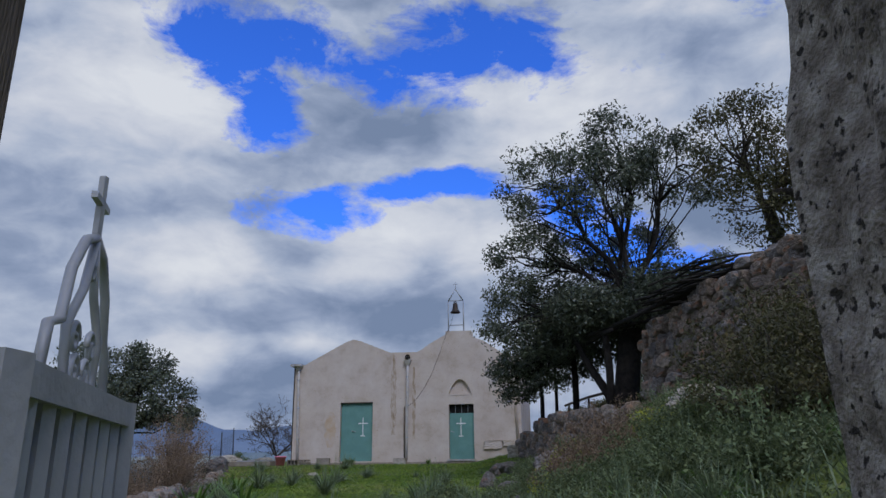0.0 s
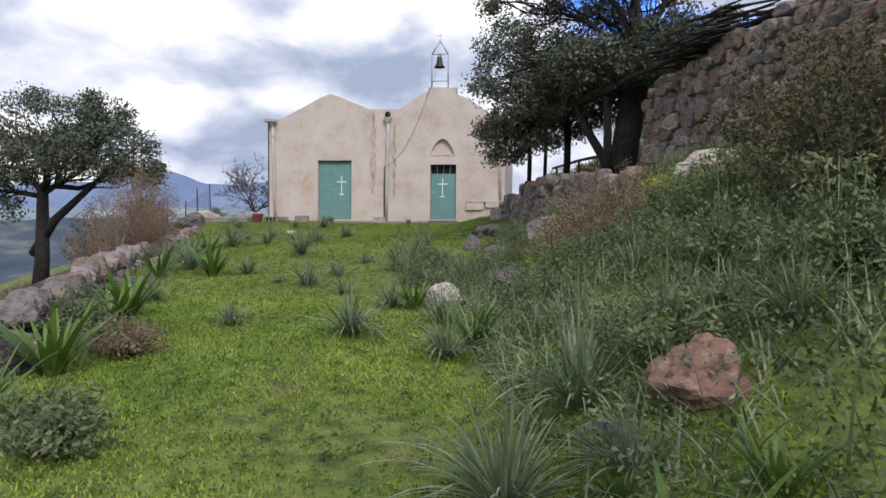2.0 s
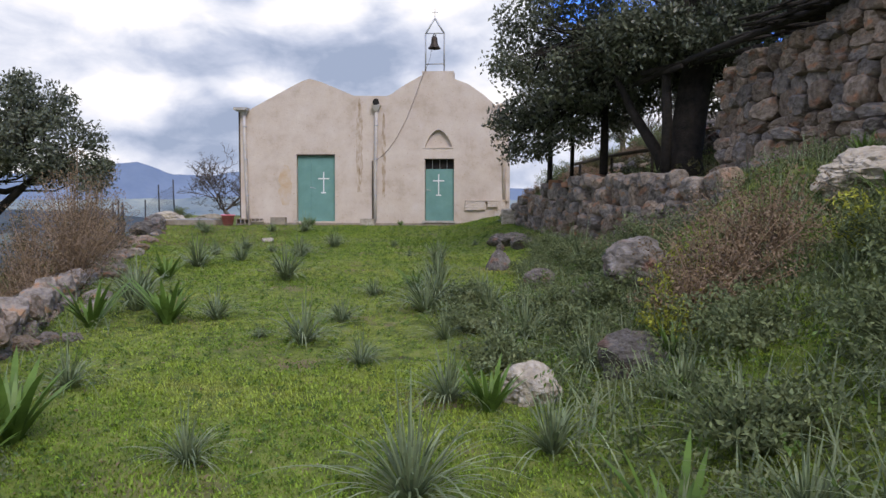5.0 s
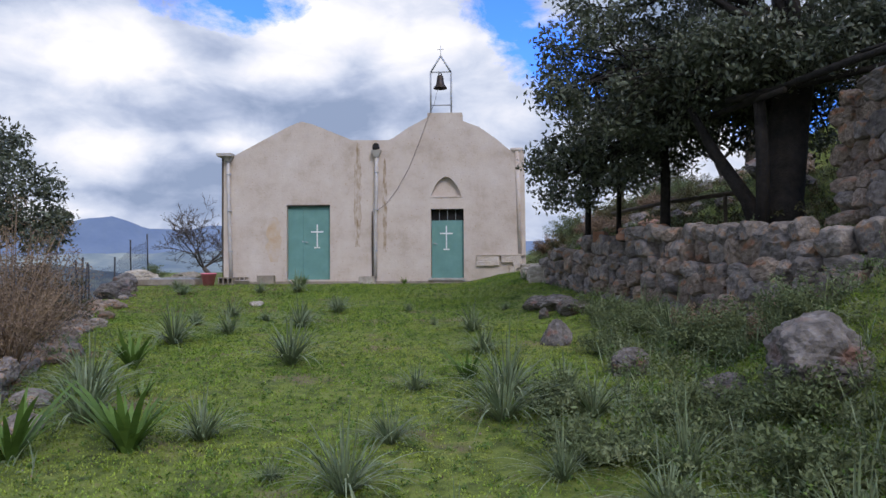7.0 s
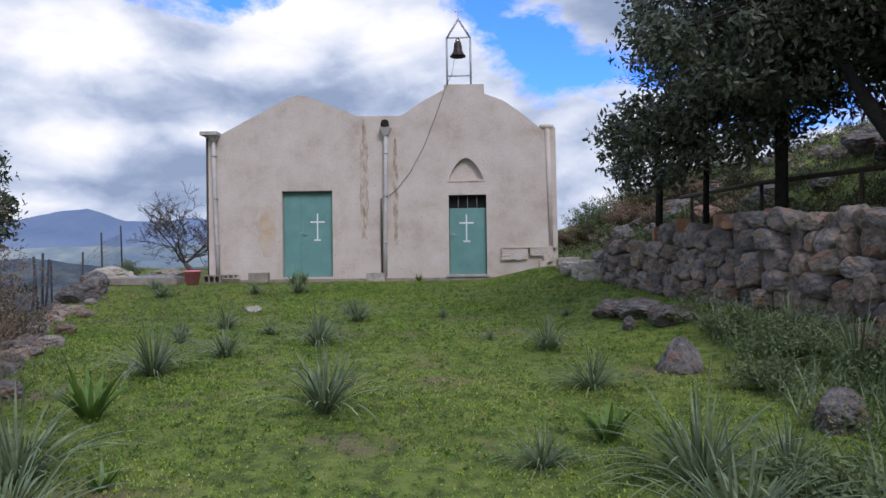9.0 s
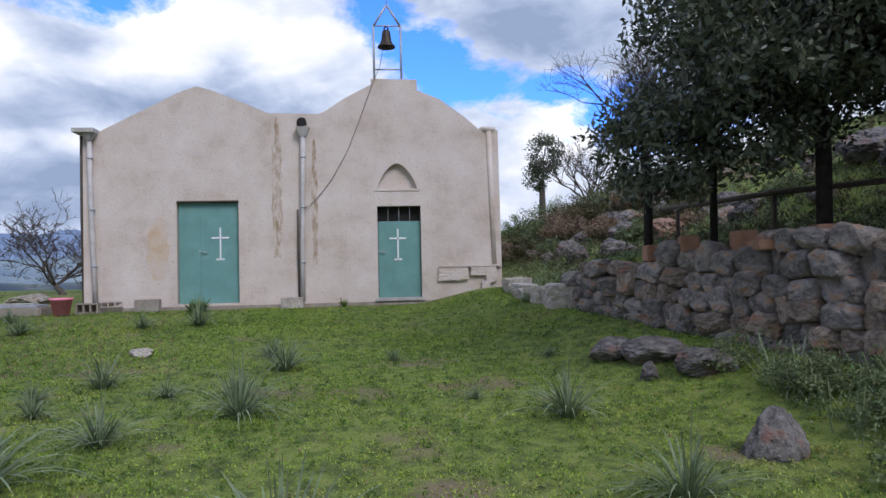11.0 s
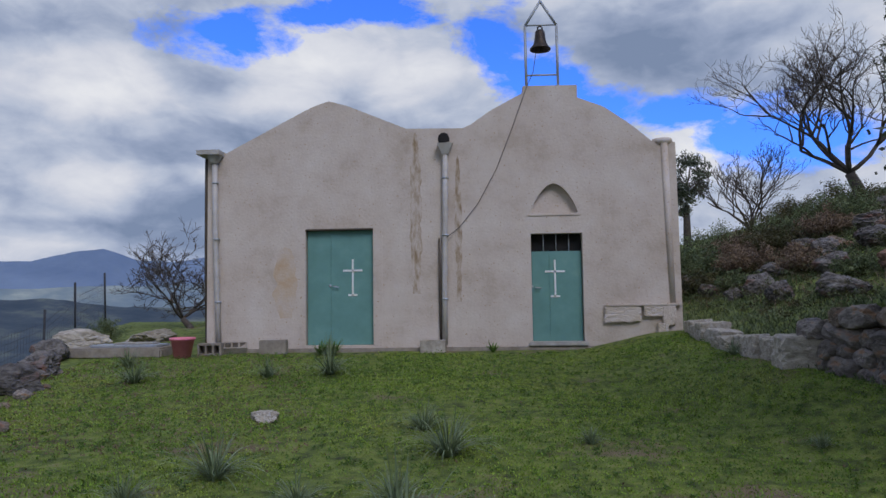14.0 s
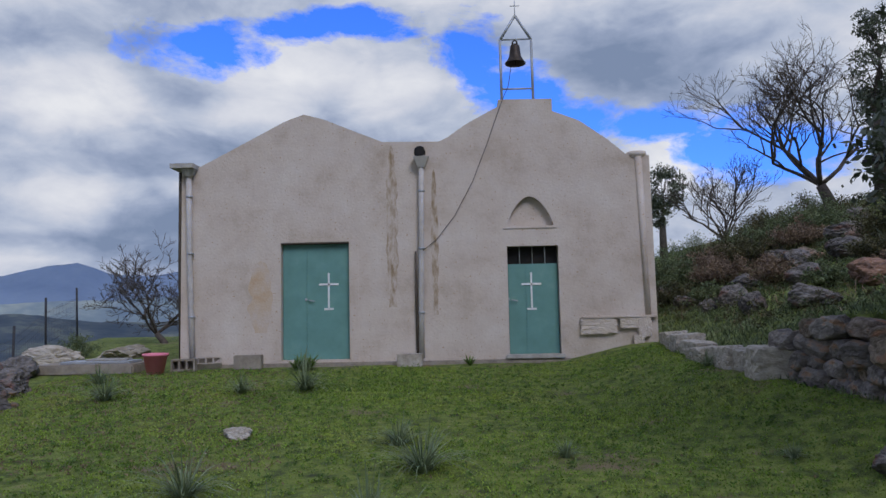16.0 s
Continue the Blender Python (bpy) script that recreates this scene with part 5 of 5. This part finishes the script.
for (x0, y0, z0, h0), (x1, y1, z1, h1) in zip(tops, tops[1:]):
    for k in range(9):
        f = 0.1 + k * 0.105
        runs.append(([(x0, y0, z0 + f * 1.3), (x1, y1, z1 + f * 1.3)], 0.003))
    n = int(math.dist((x0, y0), (x1, y1)) / 0.12)
    for k in range(n):
        u = k / n
        x, y, z = x0 + (x1 - x0) * u, y0 + (y1 - y0) * u, z0 + (z1 - z0) * u
        runs.append(([(x, y, z + 0.05), (x, y, z + 1.28)], 0.003))
part("mesh", tubes("mesh", runs, M_NET, 3), fence, "thin dark wire mesh")

# ---- the gate and its pillar ----
gate = thing("gate", "open silver-painted iron gate with scrolls and a small cross", "gate")
A, Z = Vector((6.23, -24.885, 0)), Vector((5.965, -24.235, 0))


def on_gate(u, z, off=0.0):
    p = A.lerp(Z, u)
    n = Vector((0.92, 0.39, 0)) * off
    return (p.x + n.x, p.y + n.y, z - 0.037)


def bar(name, pts, w, d=None):
    bm = bmesh.new()
    for p, q in zip(pts, pts[1:]):
        p, q = Vector(p), Vector(q)
        mid, v = (p + q) / 2, q - p
        rot = v.to_track_quat("Z", "Y").to_matrix().to_4x4()
        bmesh.ops.create_cube(bm, size=1, matrix=Matrix.Translation(mid) @ rot @ Matrix.Diagonal((w, d or w, v.length, 1)))
    return bm_mesh(name, bm, M_GATE)


part("top_rail", bar("top_rail", [on_gate(0, -0.115), on_gate(1, -0.115)], 0.045), gate)
part("bottom_rail", bar("bottom_rail", [on_gate(0, -1.3), on_gate(1, -1.3)], 0.045), gate)
part("stile", bar("stile", [on_gate(0.0, -1.36), on_gate(0.0, -0.09)], 0.05), gate)
part("stile", bar("stile", [on_gate(1.0, -1.36), on_gate(1.0, -0.09)], 0.045), gate)
for k in range(1, 8):
    part("bar", bar("bar", [on_gate(k / 8, -1.3), on_gate(k / 8, -0.13)], 0.028), gate)
part("panel", mesh_of("panel", [on_gate(u, z, o) for o in (-0.020, -0.026) for u, z in ((0.03, -1.28), (0.97, -1.28), (0.97, -0.14), (0.03, -0.14))], [(0, 1, 2, 3), (7, 6, 5, 4), (0, 4, 5, 1), (1, 5, 6, 2), (2, 6, 7, 3), (3, 7, 4, 0)], M_GATE), gate, "grey sheet backing")


def scroll(u, z, r, turns, flipu):
    return [on_gate(u + flipu * r * (1 - i / 18 * 0.8) * math.cos(i / 18 * turns * 6.28) / 0.89, z + r * (1 - i / 18 * 0.8) * math.sin(i / 18 * turns * 6.28)) for i in range(19)]


def gu(u):
    return 0.19 + 0.56 * (u - 0.30) / 0.68


def gh(z):
    return -0.11 + (z + 0.1) * 0.70


def curl(pts):
    return [on_gate(gu(u), gh(z)) for u, z in pts]


for run, r in (([(0.30, -0.10), (0.33, 0.02), (0.42, 0.04), (0.46, 0.16), (0.56, 0.25), (0.66, 0.28)], 0.0085), ([(0.98, -0.10), (0.95, 0.02), (0.90, 0.05), (0.86, 0.16), (0.77, 0.25), (0.66, 0.28)], 0.0085), ([(0.52, -0.10), (0.48, 0.04), (0.60, 0.14), (0.66, 0.27)], 0.0075), ([(0.80, -0.10), (0.84, 0.04), (0.72, 0.14), (0.66, 0.27)], 0.0075)):
    part("scroll_arm", tubes("scroll_arm", [(curl(run), r)], M_GATE, 8), gate)
for u, z, f in ((0.57, 0.02, 1), (0.75, 0.02, -1), (0.60, -0.05, 1), (0.72, -0.05, -1), (0.66, 0.2, 1)):
    part("scroll", tubes("scroll", [(scroll(gu(u), gh(z), 0.030, 1.3, f), 0.0055)], M_GATE, 6), gate)
part("cross", bar("cross", [on_gate(gu(0.66), gh(0.27)), on_gate(gu(0.66), gh(0.44))], 0.011), gate)
part("cross_arm", bar("cross_arm", [on_gate(gu(0.58), gh(0.37)), on_gate(gu(0.74), gh(0.37))], 0.011), gate)
post = thing("gate_post", "dark steel gate post beside the open leaf", "gate post")
part("post", box("post", (0.05, 0.05, 2.9), M_WOOD, (6.26, -25.02, 0.05), 0.006), post)

pil = thing("gate_pillar", "rough pitted tuff gate pillar with a worn edge", "pillar")
bm = bmesh.new()
bmesh.ops.create_cube(bm, size=1)
bmesh.ops.subdivide_edges(bm, edges=bm.edges[:], cuts=24, use_grid_fill=True)
for v in bm.verts:
    p = Vector((v.co.x * 0.62, v.co.y * 0.55, v.co.z * 3.4))
    n = noise.fractal(p * 2.3, 0.9, 2.0, 5) * 0.045 + noise.fractal(p * 14, 0.8, 2.0, 3) * 0.012
    v.co = p * (1 + 0.0) + Vector((v.co.x, v.co.y, 0)).normalized() * n if (v.co.x or v.co.y) else p
part("shaft", bm_mesh("shaft", bm, M_PILLAR), pil, "", pose(7.76, -24.28, 0.1, 0, 0, 14))
pp = thing("gate_pipe", "thin rusty pipe leaning on the gate pillar", "pipe")
part("pipe", tubes("pipe", [([(7.50, -24.62, -1.5), (7.44, -24.66, -0.3), (7.38, -24.70, 0.6), (7.30, -24.74, 1.6)], 0.016)], M_PIPE, 8), pp)

# ---- turf ----
def turf(name, n, x0, x1, y0, y1, h, w, seed, mat, label, inside):
    rng = np.random.default_rng(seed)
    x, y = rng.uniform(x0, x1, n), rng.uniform(y0, y1, n)
    keep = inside(x, y)
    x, y = x[keep], y[keep]
    patch = np.array([noise.noise(Vector((a * 0.55, b * 0.55, 3))) + 0.5 * noise.noise(Vector((a * 2.2, b * 2.2, 8))) for a, b in zip(x, y)])
    keep = rng.uniform(-1.0, -0.05, len(x)) < patch
    x, y, patch = x[keep], y[keep], patch[keep]
    z = ground_z(x, y) + np.array([noise.fractal(Vector((a * 0.9, b * 0.9, 0)), 0.8, 2.0, 4) for a, b in zip(x, y)]) * 0.045 * np.clip((x - 5.5) / 2, 0.25, 1.6) - 0.008
    a = rng.uniform(0, 6.28, len(x))
    hh = h * rng.uniform(0.4, 1.2, len(x)) * (1 + 0.5 * patch)
    ln = rng.uniform(0.3, 1.3, len(x)) * hh
    ww = w * rng.uniform(0.6, 1.4, len(x))
    dx, dy = np.cos(a), np.sin(a)
    p0 = np.stack([x - dy * ww, y + dx * ww, z], -1)
    p1 = np.stack([x + dy * ww, y - dx * ww, z], -1)
    p2 = np.stack([x + dx * ln + dy * ww * 0.35, y + dy * ln - dx * ww * 0.35, z + hh], -1)
    p3 = np.stack([x + dx * ln - dy * ww * 0.35, y + dy * ln + dx * ww * 0.35, z + hh], -1)
    tagged(new(name, quads_mesh(name, np.stack([p0, p1, p2, p3], 1), mat)), label, "grass", kind="stuff")


def lawn(x, y):
    xw = np.where(y > -13, lerp(y, WALL_Y, WALL_X) - 0.1, 7.5)
    return (x > lerp(y, LEFT_Y, LEFT_X)) & (x < xw) & (y < -0.42 + 0.14 * np.sin(x * 2.3))


turf("grass", 720000, -4.5, 7.6, -24.5, -0.15, 0.019, 0.0068, 1, M_GRASS, "short green clover and grass turf", lawn)
turf("grass", 110000, 2.5, 7.6, -24.5, -16, 0.028, 0.0045, 2, M_GRASS, "fresh green grass near the gate", lawn)
turf("grass", 70000, 5.3, 10, -22, 8, 0.07, 0.010, 3, M_HERB, "rough grass on the terraces and hillside", lambda x, y: ~lawn(x, y) & ~((x < 5.4) & (y > -0.2)))
turf("grass", 26000, -9, 3, -22, 8, 0.22, 0.010, 4, M_DRY, "dry straw-coloured grass below the valley wall", lambda x, y: (x < lerp(y, LEFT_Y, LEFT_X) - 0.5) & ~((x > -3.0) & (y > -0.2)))


def long_grass(name, n, x0, x1, y0, y1, h, w, seed, mat, label, inside):
    """Arching long blades of four joints each."""
    rng = np.random.default_rng(seed)
    x, y = rng.uniform(x0, x1, n), rng.uniform(y0, y1, n)
    keep = inside(x, y)
    x, y = x[keep], y[keep]
    clump = np.array([noise.noise(Vector((a * 1.3, b * 1.3, seed))) for a, b in zip(x, y)])
    keep = clump > rng.uniform(-0.35, 0.35, len(x))
    x, y = x[keep], y[keep]
    z = ground_z(x, y) - 0.02
    a, hh, out = rng.uniform(0, 6.28, len(x)), h * rng.uniform(0.4, 1.2, len(x)), rng.uniform(0.2, 1.0, len(x))
    dx, dy = np.cos(a), np.sin(a)
    rows = []
    for i in range(5):
        f = i / 4
        r, zz = out * hh * f, hh * (f - 0.6 * out * f * f)
        ww = np.full(len(x), w * (1 - f ** 2) + 0.0008)
        c = np.stack([x + dx * r, y + dy * r, z + zz], -1)
        side = np.stack([-dy * ww, dx * ww, np.zeros_like(ww)], -1)
        rows.append((c - side, c + side))
    q = np.concatenate([np.stack([rows[i][0], rows[i][1], rows[i + 1][1], rows[i + 1][0]], 1) for i in range(4)])
    tagged(new(name, quads_mesh(name, q, mat)), label, "grass", kind="stuff")


def herb_carpet(name, n, x0, x1, y0, y1, rise, leaf, seed, mat, label, inside, span=(0.05, 0.14), per=26):
    rng = np.random.default_rng(seed)
    x, y = rng.uniform(x0, x1, n), rng.uniform(y0, y1, n)
    keep = inside(x, y)
    x, y = x[keep], y[keep]
    r = rng.uniform(*span, len(x))
    z = ground_z(x, y) + r * 0.6 + rise * rng.uniform(0, 1, len(x)) ** 2
    tagged(new(name, quads_mesh(name, leaf_cloud(np.stack([x, y, z], -1), r, per, leaf, seed), mat)), label, "herbs", kind="stuff")


def bank(x, y):
    edge = lerp(y, [-24, -22, -20, -18, -16, -14, -11, -8.5, -7], [7.2, 6.6, 6.3, 5.8, 5.4, 5.3, 5.6, 5.8, 6.1])
    top = np.where(y > -13, lerp(y, WALL_Y, WALL_X) - 0.12, 9.0 + (-13 - y) * 0.28)
    return (x > edge) & (x < top) & (y < -8.8 - 0.8 * np.sin(x * 5))


def verge(x, y):
    xl = lerp(y, LEFT_Y, LEFT_X)
    return (x > xl - 0.1) & (x < xl + 0.75) & (y < -9.5)


def hillside(x, y):
    return (x > lerp(y, WALL_Y, WALL_X) + 0.8) & (y > -11) & ~((x < 5.6) & (y > -0.2))


long_grass("long_grass", 26000, 4.5, 10.5, -23.5, -7, 0.40, 0.0055, 31, M_STRAP, "long grey-green grass on the bank", bank)
long_grass("long_grass", 5000, -2, 5, -22, -9, 0.34, 0.005, 32, M_STRAP, "long grass along the valley wall", verge)
long_grass("long_grass", 7000, 5, 14, -11, 14, 0.25, 0.006, 33, M_DRY, "dry tufts of grass on the hillside", hillside)
herb_carpet("herbs", 5200, 4.5, 10.5, -23, -7, 0.22, 0.017, 34, M_HERB, "low dusky herbs covering the bank", bank)
herb_carpet("herbs", 1200, 4.5, 10.5, -23, -7, 0.18, 0.017, 35, M_SQUILL, "fresh green weeds on the bank", bank)
herb_carpet("herbs", 900, -2, 5, -22, -9, 0.15, 0.016, 36, M_HERB, "low herbs along the valley wall", verge)
herb_carpet("herbs", 2600, 5, 16, -11, 16, 0.15, 0.024, 37, M_HERB, "low herbs among the hillside rocks", hillside)
herb_carpet("herbs", 3200, 5, 16, -11, 16, 0.25, 0.024, 38, M_LEAF2, "brown heath among the hillside rocks", hillside)
herb_carpet("clover", 9000, -4.5, 7.4, -24.5, -0.3, 0.0, 0.013, 39, M_SQUILL, "dark green clover patches in the short turf", lawn, (0.02, 0.055), 14)
herb_carpet("clover", 8000, -4.5, 7.4, -24.5, -0.3, 0.0, 0.011, 40, M_GRASS, "bright green clover patches in the short turf", lawn, (0.02, 0.05), 14)
herb_carpet("leaf_litter", 2600, -4.5, 7.4, -24.5, -0.2, 0.0, 0.014, 41, M_DRY, "dry brown leaf bits scattered on the turf", lawn, (0.012, 0.03), 2)
herb_carpet("leaf_litter", 1500, -4.5, 7.4, -24.5, -0.2, 0.0, 0.012, 42, M_PALE, "pale chips scattered on the turf", lawn, (0.01, 0.025), 1)
herb_carpet("leaf_litter", 2400, -4.4, 0.4, -6.5, -0.3, 0.0, 0.014, 43, M_DRY, "brown leaf bits on the bare soil by the chapel corner", lambda x, y: lawn(x, y) & (x < -0.4 - 0.25 * (y + 3)), (0.015, 0.04), 4)
